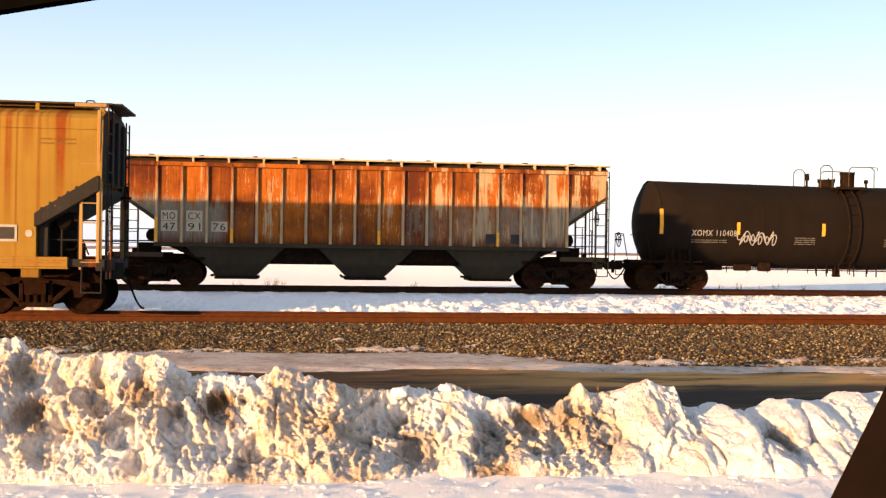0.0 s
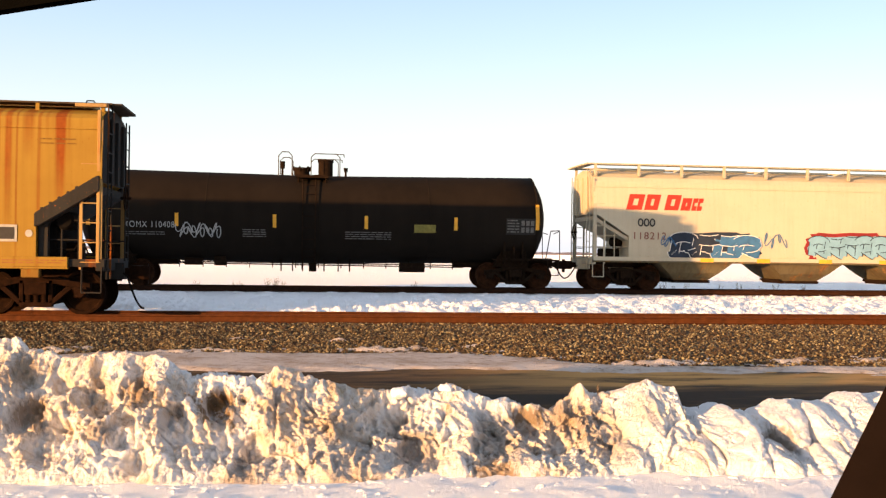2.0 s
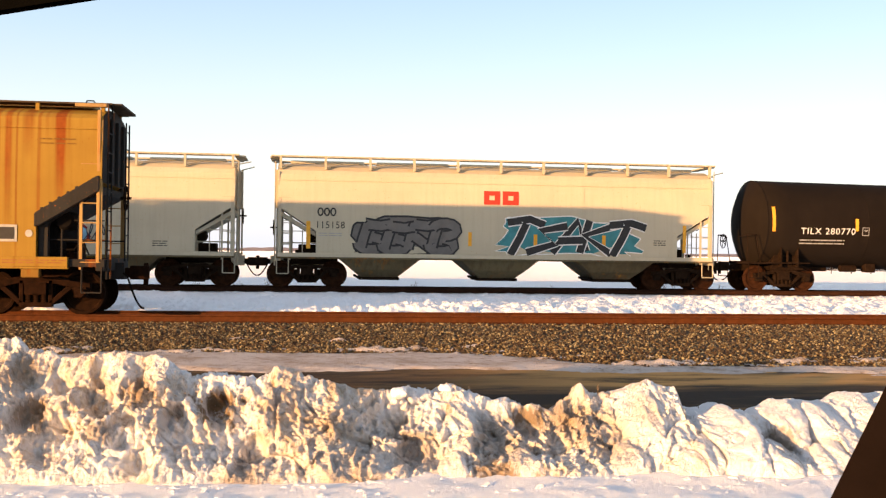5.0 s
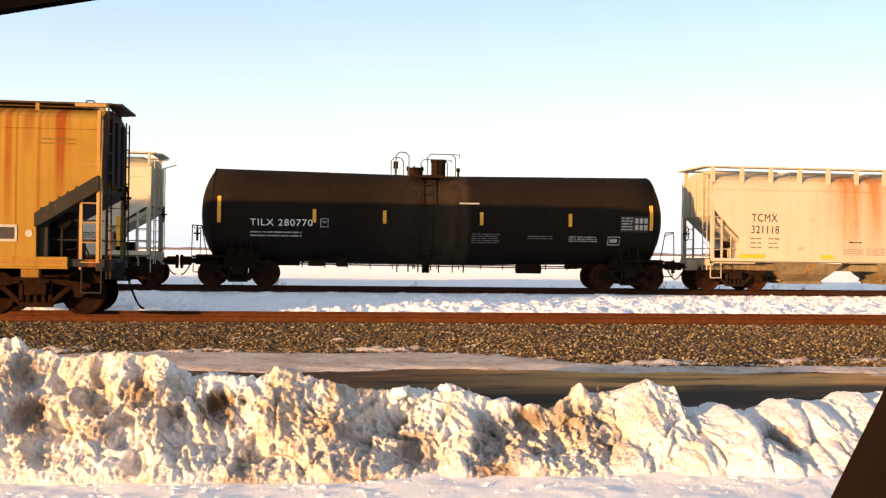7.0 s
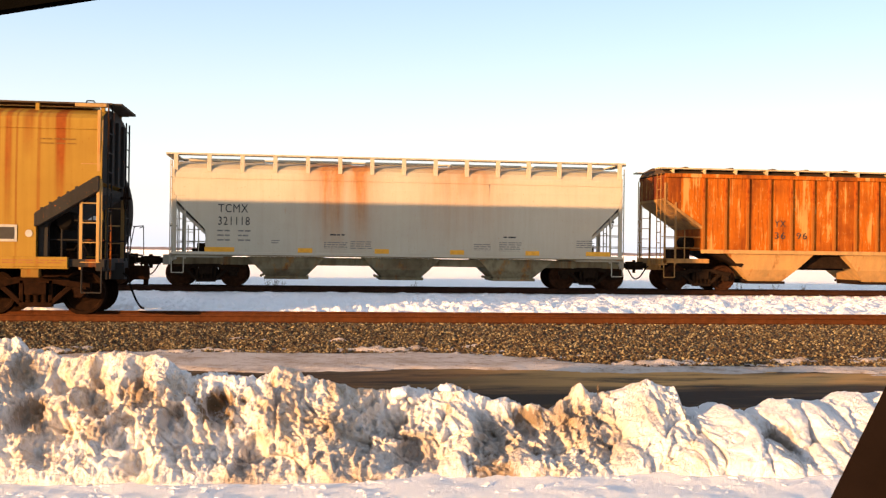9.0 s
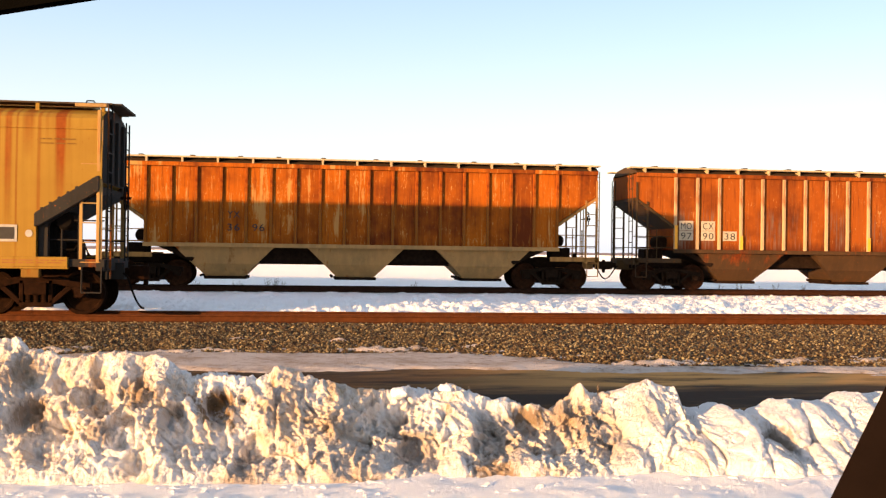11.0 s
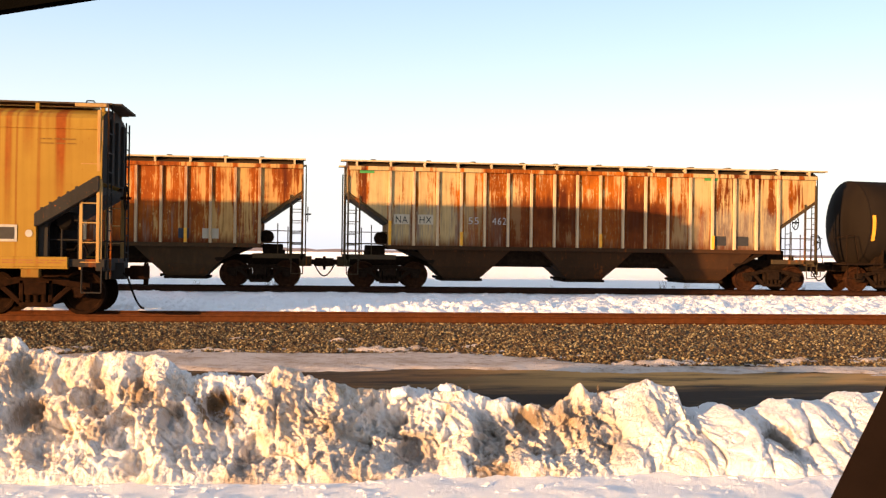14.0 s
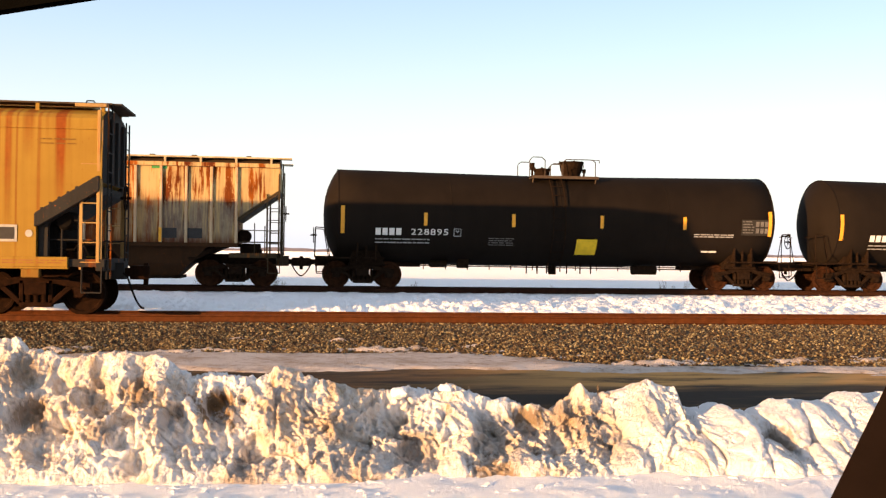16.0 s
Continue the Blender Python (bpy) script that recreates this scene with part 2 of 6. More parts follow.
RUST = (0.43, 0.128, 0.008)
SNOW = snow_mat("snow_mat", (0.935, 0.955, 0.98), (0.82, 0.83, 0.85), (0.3, 0.22, 0.14), -0.02)
FIELD = snow_mat("field_snow_mat", (0.92, 0.955, 0.985), (0.87, 0.89, 0.92), (0.5, 0.42, 0.34), 0.0, 0.6, None, 0.08)
fs = FIELD.node_tree.nodes["Principled BSDF"]
fs.inputs["Specular IOR Level"].default_value, fs.inputs["Roughness"].default_value = 0.5, 0.42
fs.inputs["Sheen Weight"].default_value, fs.inputs["Sheen Roughness"].default_value = 1.0, 0.6
BANK = snow_mat("bank_mat", (0.87, 0.875, 0.89), (0.55, 0.45, 0.345), (0.17, 0.095, 0.034), 0.14, 1.0, 4.0, 0.07,
                ((-2.55, 0.15, 0.24, 0.8), (-2.42, -0.2, 0.2, 0.8), (-1.47, -0.02, 0.2, 0.9), (-0.79, -0.13, 0.2, 1.0), (-1.8, -0.3, 0.16, 0.7), (-1.25, -0.2, 0.22, 0.5), (-0.55, -0.7, 0.24, 0.7),
                 (-0.2, 0.0, 0.16, 0.5), (0.2, -0.3, 0.24, 0.4), (0.98, -0.52, 0.26, 0.6), (0.4, -0.6, 0.3, 0.45), (1.65, -0.68, 0.2, 0.9), (1.75, -0.45, 0.3, 0.5), (2.1, -0.29, 0.2, 0.9), (2.45, -0.27, 0.24, 0.7),
                 (2.75, -0.38, 0.3, 0.5), (3.2, -0.2, 0.2, 0.35), (4.45, -0.47, 0.2, 0.7), (4.78, -0.72, 0.16, 0.8)))
ICE = snow_mat("ice_mat", (0.56, 0.5, 0.46), (0.36, 0.28, 0.22), (0.09, 0.06, 0.036), 0.14, 1.4)
def mud_mat():
    """Thawing dirt road: dark wet earth, a golden reflection painted in tan, and grey slush drawn out along the road.
    """
    m, nt, b = nmat("wet_road_mat", 0.7, 0.0, (0.06, 0.04, 0.02))
    b.inputs["Specular IOR Level"].default_value = 0.06
    v = coords(nt, (0.22, 0.9, 1.0))
    f = coords(nt, (1.5, 5.0, 1.0))
    c = blend(nt, ramp(nt, grain(nt, v, 1.0, 6), 0.42, 0.58), (0.022, 0.013, 0.006), (0.15, 0.08, 0.028))
    c = blend(nt, ramp(nt, grain(nt, f, 1.0, 7, 0.7), 0.45, 0.65, 0, 0.8), c, (0.022, 0.013, 0.007))
    sp = nt.nodes.new("ShaderNodeSeparateXYZ")
    nt.links.new(coords(nt), sp.inputs[0])
    far = ramp(nt, math_node(nt, "ADD", sp.outputs["Y"], math_node(nt, "MULTIPLY", grain(nt, v, 1.3, 5), 1.6)), 15.6, 16.2)
    # tan band at the far right: golden reflection on wet mud, painted as colour
    tan = math_node(nt, "MULTIPLY", math_node(nt, "MULTIPLY", ramp(nt, sp.outputs["X"], 1.5, 5.0), far), ramp(nt, grain(nt, v, 1.9, 7, 0.65), 0.34, 0.5, 0.0, 1.0))
    c = blend(nt, tan, c, (0.5, 0.27, 0.085))
    slush = math_node(nt, "ADD", math_node(nt, "MULTIPLY", grain(nt, coords(nt, (0.16, 1.1, 1.0), (7.0, 2.0, 0)), 1.0, 5), 0.75), math_node(nt, "MULTIPLY", grain(nt, f, 2.0, 5), 0.25))
    c = blend(nt, ramp(nt, slush, 0.64, 0.72, 0, 0.35), c, (0.2, 0.15, 0.12))
    nt.links.new(c, b.inputs["Base Color"])
    bump(nt, b, grain(nt, f, 3.0, 5), 0.3, 0.01)
    return m


MUD = mud_mat()
IRON = plain("truck_iron_mat", (0.0165, 0.01, 0.0062), 0.9, 0.0, 0.45, 9, 0.03)
WHEEL = plain("wheel_mat", (0.032, 0.0135, 0.0065), 0.85, 0.0, 0.5, 8, 0.03)
RUSTY_IRON = plain("rusty_iron_mat", (0.015, 0.0062, 0.0028), 0.95, 0.0, 0.6, 9, 0.08)
RAIL = plain("rail_rust_mat", (0.078, 0.026, 0.008), 0.85, 0.0, 0.35, 6, 0.1)
# rail rust again, darkened for the shade that lies on the far track
FAR_RAIL_SHADED = plain("far_rail_shaded_mat", (0.03, 0.012, 0.006), 0.85, 0.0, 0.35, 6, 0.1)
TIE = plain("tie_mat", (0.07, 0.05, 0.035), 0.9, 0, 0.4, 5)
BLACK = plain("black_mat", (0.007, 0.006, 0.0055), 0.9, 0, 0.2, 4, 0.03)
YELLOW = plain("reflector_yellow_mat", (0.75, 0.36, 0.03), 0.5, 0, 0.15, 8)
FAINT = plain("letter_worn_mat", (0.13, 0.125, 0.115), 0.8, 0, 0.4, 12)
WHITE = plain("letter_white_mat", (0.75, 0.74, 0.7), 0.7, 0, 0.15, 8)
STENCIL = plain("stencil_black_mat", (0.03, 0.028, 0.025), 0.8, 0, 0.3, 10, 0.1)
DIM = plain("letter_dim_mat", (0.16, 0.155, 0.14), 0.8, 0, 0.3, 10)
GREYW = plain("letter_faded_mat", (0.35, 0.35, 0.34), 0.7, 0, 0.2, 8)
DARKL = plain("letter_black_mat", (0.03, 0.03, 0.03), 0.7, 0, 0.2, 8)
REDL = plain("red_letter_mat", (0.44, 0.034, 0.018), 0.6, 0, 0.15, 3)
GALV_RUST = plain("grating_rust_mat", (0.46, 0.37, 0.23), 0.8, 0.1, 0.4, 8)


# ---- mesh helpers ----
def box(bm, x0, x1, y0, y1, z0, z1):
    v = [bm.verts.new(p) for p in ((x0, y0, z0), (x1, y0, z0), (x1, y1, z0), (x0, y1, z0),
                                   (x0, y0, z1), (x1, y0, z1), (x1, y1, z1), (x0, y1, z1))]
    for f in ((3, 2, 1, 0), (4, 5, 6, 7), (0, 1, 5, 4), (1, 2, 6, 5), (2, 3, 7, 6), (3, 0, 4, 7)):
        bm.faces.new([v[i] for i in f])
    return bm


def rod(bm, a, b, r, seg=6):
    a, b = Vector(a), Vector(b)
    d = (b - a).normalized()
    u = d.orthogonal().normalized()
    w = d.cross(u)
    rings = []
    for p in (a, b):
        rings.append([bm.verts.new(p + (u * math.cos(k * math.tau / seg) + w * math.sin(k * math.tau / seg)) * r) for k in range(seg)])
    for k in range(seg):
        bm.faces.new((rings[0][k], rings[0][(k + 1) % seg], rings[1][(k + 1) % seg], rings[1][k]))
    bm.faces.new(rings[0][::-1])
    bm.faces.new(rings[1])
    return bm


def pipe(bm, pts, r, seg=6):
    for a, b in zip(pts, pts[1:]):
        rod(bm, a, b, r, seg)
    return bm


def loft(bm, rings, caps=True):
    """Skin a row of rings, each a list of points."""
    vs = [[bm.verts.new(p) for p in ring] for ring in rings]
    n = len(vs[0])
    for a, b in zip(vs, vs[1:]):
        for k in range(n):
            bm.faces.new((a[k], a[(k + 1) % n], b[(k + 1) % n], b[k]))
    if caps:
        bm.faces.new(vs[0][::-1])
        bm.faces.new(vs[-1])
    return bm


def turned(bm, prof, axis="y", seg=24):
    """A turned solid: prof holds (place along the axis, radius)."""
    rings = []
    for d, r in prof:
        ring = []
        for k in range(seg):
            c, s = math.cos(k * math.tau / seg) * r, math.sin(k * math.tau / seg) * r
            ring.append((c, d, s) if axis == "y" else (d, c, s) if axis == "x" else (c, s, d))
        rings.append(ring)
    return loft(bm, rings)


def mesh_of(name, bm, mat, smooth=False, bevel=0.0):
    if bevel:
        bmesh.ops.bevel(bm, geom=bm.edges[:], offset=bevel, segments=1, affect="EDGES")
    bmesh.ops.recalc_face_normals(bm, faces=bm.faces[:])
    me = bpy.data.meshes.new(name)
    bm.to_mesh(me)
    bm.free()
    for p in me.polygons:
        p.use_smooth = smooth
    me.materials.append(mat)
    return me


def part(name, bm, mat, parent, label="", smooth=False, bevel=0.0):
    me = bm if isinstance(bm, bpy.types.Mesh) else mesh_of(name, bm, mat, smooth, bevel)
    ob = new(name, me)
    ob.parent = parent
    if label:
        tagged(ob, label)
    return ob


def thing(name, label, category, group="", m=None):
    ob = new(name)
    ob.empty_display_size = 0.3
    if m:
        ob.matrix_basis = m
    return tagged(ob, label, category, group)


def solid(name, bm, mat, label, category, group="", kind="", smooth=False, bevel=0.0):
    return tagged(new(name, mesh_of(name, bm, mat, smooth, bevel)), label, category, group, kind)


def B():
    return bmesh.new()


# ---- tracks and train plan (metres) ----
FAR_Y, NEAR_Y, NEAR_Z = 37.43, 24.05, -0.17
WHEEL_R = 0.457
RUN = ((0, 0.0), (0.5, 5.045), (1, 9.747), (1.5, 14.85), (2, 19.94), (2.5, 24.64), (3, 29.35), (3.5, 34.04), (4, 39.11), (4.2, 41.04),
       (6.3, 61.62), (6.5, 63.59), (7, 68.67), (7.5, 73.32), (8, 77.98), (8.5, 82.69), (9, 87.76), (9.2, 89.69),
       (11.3, 110.41), (11.5, 112.37), (12, 117.37), (12.5, 122.0), (13, 126.65), (13.5, 131.31), (14, 136.34), (14.5, 141.38), (15, 146.05),
       (15.5, 151.13), (16, 155.88))
rolling, wheelsets = [], []


# ---- running gear ----
def wheelset_mesh():
    bm = B()
    for s in (-1, 1):
        turned(bm, [(s * 0.66, 0.19), (s * 0.66, 0.40), (s * 0.665, 0.485), (s * 0.69, 0.485), (s * 0.70, 0.462), (s * 0.79, 0.457), (s * 0.795, 0.40),
                    (s * 0.765, 0.37), (s * 0.755, 0.2), (s * 0.78, 0.14), (s * 0.79, 0.1)], "y", 28)
        turned(bm, [(s * 0.78, 0.085), (s * 1.0, 0.085)], "y", 10)
        for k in range(3):
            a = k * math.tau / 3
            rod(bm, (math.cos(a) * 0.05, s * 1.0, math.sin(a) * 0.05), (math.cos(a) * 0.05, s * 1.03, math.sin(a) * 0.05), 0.02, 6)
    rod(bm, (0, -0.8, 0), (0, 0.8, 0), 0.085, 10)
    return bm


def side_frame_mesh(s):
    """Cast side frame of a freight truck: arched top chord, sloped lower chord, spring nest, bearing boxes."""
    bm = B()
    y0, y1 = (s * 0.93, s * 1.07) if s > 0 else (-1.07, -0.93)
    prof = [(-1.12, 0.5), (-1.12, 0.66), (-0.75, 0.70), (-0.42, 0.78), (0.42, 0.78), (0.75, 0.70), (1.12, 0.66), (1.12, 0.5),
            (0.74, 0.5), (0.72, 0.58), (0.4, 0.66), (-0.4, 0.66), (-0.72, 0.58), (-0.74, 0.5)]
    loft(bm, [[(x, y0, z) for x, z in prof], [(x, y1, z) for x, z in prof]])
    for sx in (-1, 1):
        low = [(sx * 0.76, 0.56), (sx * 0.66, 0.62), (sx * 0.26, 0.27), (sx * 0.30, 0.17)]
        loft(bm, [[(x, y0, z) for x, z in low], [(x, y1, z) for x, z in low]])
        box(bm, sx * 0.92 - 0.13, sx * 0.92 + 0.13, min(s * 0.9, s * 1.12), max(s * 0.9, s * 1.12), 0.36, 0.58)
        turned_at(bm, (sx * 0.92, s * 1.12, 0.457), s, 0.1)
        box(bm, sx * 0.3 - 0.045, sx * 0.3 + 0.045, y0, y1, 0.2, 0.72)
    box(bm, -0.34, 0.34, y0 - 0.01, y1 + 0.01, 0.16, 0.26)
    return bm


def turned_at(bm, c, s, r):
    rod(bm, c, (c[0], c[1] + s * 0.05, c[2]), r, 12)


def spring_mesh():
    bm = B()
    rod(bm, (0, 0, 0), (0, 0, 0.26), 0.05, 8)
    for k in range(5):
        rod(bm, (0, 0, 0.01 + k * 0.052), (0, 0, 0.035 + k * 0.052), 0.072, 10)
    return bm


gear = {}


def truck_meshes(mat_f, mat_w):
    key = mat_f.name + mat_w.name
    if key not in gear:
        bm = B()
        box(bm, -0.22, 0.22, -1.15, 1.15, 0.42, 0.66)
        box(bm, -0.3, 0.3, -0.42, 0.42, 0.66, 0.78)
        box(bm, -0.3, 0.3, -0.88, 0.88, 0.2, 0.44)
        for sx in (-1, 1):
            rod(bm, (sx * 0.43, -0.75, 0.42), (sx * 0.43, 0.75, 0.42), 0.06, 8)
            for sy in (-1, 1):
                box(bm, sx * 0.40 - 0.05, sx * 0.40 + 0.05, sy * 0.72 - 0.06, sy * 0.72 + 0.06, 0.3, 0.6)
        gear[key] = (mesh_of("bolster", bm, mat_f), mesh_of("side_frame", side_frame_mesh(-1), mat_f, bevel=0.012),
                     mesh_of("side_frame_b", side_frame_mesh(1), mat_f, bevel=0.012), mesh_of("wheelset", wheelset_mesh(), mat_w),
                     mesh_of("spring", spring_mesh(), mat_f))
    return gear[key]


def add_trucks(car, half, mat_f, mat_w, moving=True):
    bol, sf_a, sf_b, ws, spr = truck_meshes(mat_f, mat_w)
    for sx in (-1, 1):
        tr = part("truck", bol, mat_f, car)
        tr.location = (sx * half, 0, 0)
        part("side_frame", sf_a, mat_f, tr)
        part("side_frame", sf_b, mat_f, tr)
        for x in (-0.16, 0.0, 0.16):
            s = part("spring", spr, mat_f, tr)
            s.location = (x, -1.0, 0.26)
        for ax in (-0.92, 0.92):
            w = part("wheelset", ws, mat_w, tr, "steel wheels on an axle")
            w.location = (ax, 0, WHEEL_R)
            if moving:
                wheelsets.append(w)


def add_couplers(car, half, mat, hang=0.42):
    for sx in (-1, 1):
        bm = B()
        box(bm, min(sx * (half - 1.0), sx * (half - 0.28)), max(sx * (half - 1.0), sx * (half - 0.28)), -0.09, 0.09, 0.78, 0.97)
        head = [(half - 0.34, -0.14), (half - 0.02, -0.21), (half + 0.1, -0.16), (half + 0.03, 0.02), (half - 0.04, 0.06), (half + 0.06, 0.2), (half - 0.3, 0.16)]
        loft(bm, [[(sx * x, sx * y, 0.72) for x, y in head], [(sx * x, sx * y, 1.02) for x, y in head]])
        box(bm, sx * half - 0.05, sx * half + 0.05, -0.05, 0.05, 0.6, 1.08)
        part("coupler", bm, mat, car, bevel=0.015)
        bm = B()
        pts = [(sx * (half - 0.45), -0.3, 0.86)]
        for k in range(9):
            u = k / 8
            pts.append((sx * (half - 0.36 + 0.36 * u), -0.32 + 0.1 * u, 0.8 - hang * math.sin(u * math.pi * 0.5)))
        pipe(bm, pts, 0.024, 6)
        part("air_hose", bm, BLACK, car, "black rubber air hose")


def ladder(bm, x, y, z0, z1, w, axis, step=0.38, r=0.016, rail=0.02):
    """A ladder that stands at (x, y), as wide as w along the axis."""
    dx, dy = (w, 0) if axis == "x" else (0, w)
    rod(bm, (x, y, z0), (x, y, z1), rail, 5)
    rod(bm, (x + dx, y + dy, z0), (x + dx, y + dy, z1), rail, 5)
    n = max(2, int((z1 - z0) / step))
    for k in range(n):
        z = z0 + (k + 0.5) * (z1 - z0) / n
        rod(bm, (x, y, z), (x + dx, y + dy, z), r, 5)


def brake_wheel(car, x, y, z, mat):
    bm = B()
    n = 16
    ring = [(x, y + 0.27 * math.cos(k * math.tau / n), z + 0.27 * math.sin(k * math.tau / n)) for k in range(n + 1)]
    pipe(bm, ring, 0.018, 5)
    for k in range(5):
        a = k * math.tau / 5
        rod(bm, (x, y, z), (x, y + 0.27 * math.cos(a), z + 0.27 * math.sin(a)), 0.013, 5)
    rod(bm, (x - 0.12, y, z), (x + 0.12, y, z), 0.03, 6)
    part("brake_wheel", bm, mat, car)


# ---- lettering ----
def lettering(car, text, x, z, high, surf, mat, name="lettering", stretch=1.0, label="", off=0.012, wide=0.0):
    """Letters on the near side; surf(x, z) is the half width there. wide: their length, if given."""
    cu = bpy.data.curves.new("letters", "FONT")
    cu.body, cu.size, cu.resolution_u = text, high * 1.37, 3
    cu.space_character = 1.12
    ob = bpy.data.objects.new("letters", cu)
    scene.collection.objects.link(ob)
    bpy.context.view_layer.update()
    me = bpy.data.meshes.new_from_object(ob.evaluated_get(bpy.context.evaluated_depsgraph_get()))
    bpy.data.objects.remove(ob)
    lo = min(v.co.x for v in me.vertices)
    hi = max(v.co.x for v in me.vertices)
    k = wide / (hi - lo) if wide else stretch
    for v in me.vertices:
        px, pz = x + (v.co.x - lo) * k, z + v.co.y
        v.co = (px, -(surf(px, pz) + off), pz)
    me.materials.clear()
    me.materials.append(mat)
    o = new(name, me)
    o.parent = car
    return tagged(o, label) if label else o


def patch(bm, x0, x1, z0, z1, surf, off=0.008, slant=0.0, cut=1):
    """A thin raised patch that follows the side."""
    nx = max(1, int((x1 - x0) / 0.8)) * cut
    nz = max(1, int((z1 - z0) / 0.12))
    rows = []
    for o in (off, 0.0):
        g = []
        for j in range(nz + 1):
            z = z0 + (z1 - z0) * j / nz
            g.append([bm.verts.new((x0 + (x1 - x0) * i / nx + slant * (z - z0), -(surf(x0, z) + o), z)) for i in range(nx + 1)])
        rows.append(g)
    f, b = rows
    for j in range(nz):
        for i in range(nx):
            bm.faces.new((f[j][i], f[j][i + 1], f[j + 1][i + 1], f[j + 1][i]))
    for j in range(nz):
        bm.faces.new((b[j][0], f[j][0], f[j + 1][0], b[j + 1][0]))
        bm.faces.new((f[j][nx], b[j][nx], b[j + 1][nx], f[j + 1][nx]))
    for i in range(nx):
        bm.faces.new((b[0][i], b[0][i + 1], f[0][i + 1], f[0][i]))
        bm.faces.new((f[nz][i], f[nz][i + 1], b[nz][i + 1], b[nz][i]))
    return bm


def bars(car, rng, x, z, w, lines, surf, mat, high=0.03, gap=0.075, name="small_print"):
    """Rows of short bars for small writing that cannot be read."""
    bm = B()
    for k in range(lines):
        p = x
        while p < x + w - 0.05:
            q = min(x + w, p + rng.uniform(0.06, 0.3))
            patch(bm, p, q, z - k * gap - high, z - k * gap, surf, 0.006)
            p = q + rng.uniform(0.025, 0.05)
    part(name, bm, mat, car)


def blob_mesh(pts, surf, off):
    """A flat shape with the outline pts (x, z), laid on the side."""
    bm = B()
    vs = [bm.verts.new((x, -(surf(x, z) + off), z)) for x, z in pts]
    f = bm.faces.new(vs)
    bmesh.ops.triangulate(bm, faces=[f])
    return bm


def stroke(bm, pts, surf, w, off):
    """A painted line through pts (x, z)."""
    last = None
    for i, (x, z) in enumerate(pts):
        a = pts[max(0, i - 1)]
        b = pts[min(len(pts) - 1, i + 1)]
        dx, dz = b[0] - a[0], b[1] - a[1]
        n = math.hypot(dx, dz) or 1
        ox, oz = -dz / n * w / 2, dx / n * w / 2
        cur = [bm.verts.new((x + s * ox, -(surf(x, z) + off), z + s * oz)) for s in (-1, 1)]
        if last:
            bm.faces.new((last[0], cur[0], cur[1], last[1]))
        last = cur
    return bm


def arc(cx, cz, rx, rz, a0, a1, n=9):
    return [(cx + rx * math.cos(radians(a0 + (a1 - a0) * k / n)), cz + rz * math.sin(radians(a0 + (a1 - a0) * k / n))) for k in range(n + 1)]


def tag_strokes(rng, x0, x1, z0, z1, count, angular, lean):
    """Interlocked strokes, cell by cell, that look like sprayed forms and spell nothing."""
    out = []
    step, high = (x1 - x0) / count, z1 - z0
    w = step * 1.45
    for k in range(count):
        cx, b = x0 + (k + 0.5) * step, z0 + rng.uniform(0.0, 0.06) * high
        t = z1 - rng.uniform(0.0, 0.14) * high
        m = (b + t) / 2
        s = lean * high
        kind = rng.choice((0, 1, 2, 3))
        if angular:
            u = rng.uniform(-0.08, 0.08)
            kind = (0, 2, 3, 1)[k % 4]
            if kind == 0:
                out.append([(cx - w * 0.5 + s, t - 0.02), (cx + w * 0.1 + s, t + 0.04 + u), (cx + w * 0.5 + s, t - 0.1)])
                out.append([(cx + s, t - 0.05), (cx - w * 0.06 + s * 0.5, m), (cx - w * 0.2, b - 0.05)])
            elif kind == 1:
                out.append([(cx - w * 0.36 + s, t + 0.05), (cx - w * 0.4, b)])
                out.append([(cx + w * 0.44 + s, t - 0.08), (cx - w * 0.28, m + u), (cx + w * 0.46, b - 0.04)])
            elif kind == 2:
                out.append([(cx + w * 0.42 + s, t - 0.02), (cx - w * 0.3 + s, t - 0.2), (cx + w * 0.3, m - 0.1 + u), (cx - w * 0.46, b + 0.02)])
            else:
                out.append([(cx - w * 0.46, b), (cx + w * 0.02 + s, t + 0.06), (cx + w * 0.46, b + 0.06)])
                out.append([(cx - w * 0.3, m - 0.12), (cx + w * 0.36, m - 0.06 + u)])
        else:
            out.append([(cx - w * 0.3, b + 0.1), (cx - w * 0.3 + s * 0.5, m), (cx - w * 0.28 + s, t - 0.1)])
            if kind in (0, 1):
                out.append(arc(cx - w * 0.05 + s * 0.8, (m + t) / 2, w * 0.36, (t - m) * 0.42, 170, -95))
            if kind in (1, 2):
                out.append(arc(cx, (m + b) / 2, w * 0.38, (m - b) * 0.42, 80, -190))
            if kind in (0, 3):
                out.append([(cx - w * 0.1, m), (cx + w * 0.22, (m + b) / 2), (cx + w * 0.42, b + 0.1)])
            if kind in (2, 3):
                out.append([(cx - w * 0.25 + s, t - 0.12), (cx + w * 0.1 + s, t - 0.16), (cx + w * 0.4 + s, t - 0.1)])
    return out


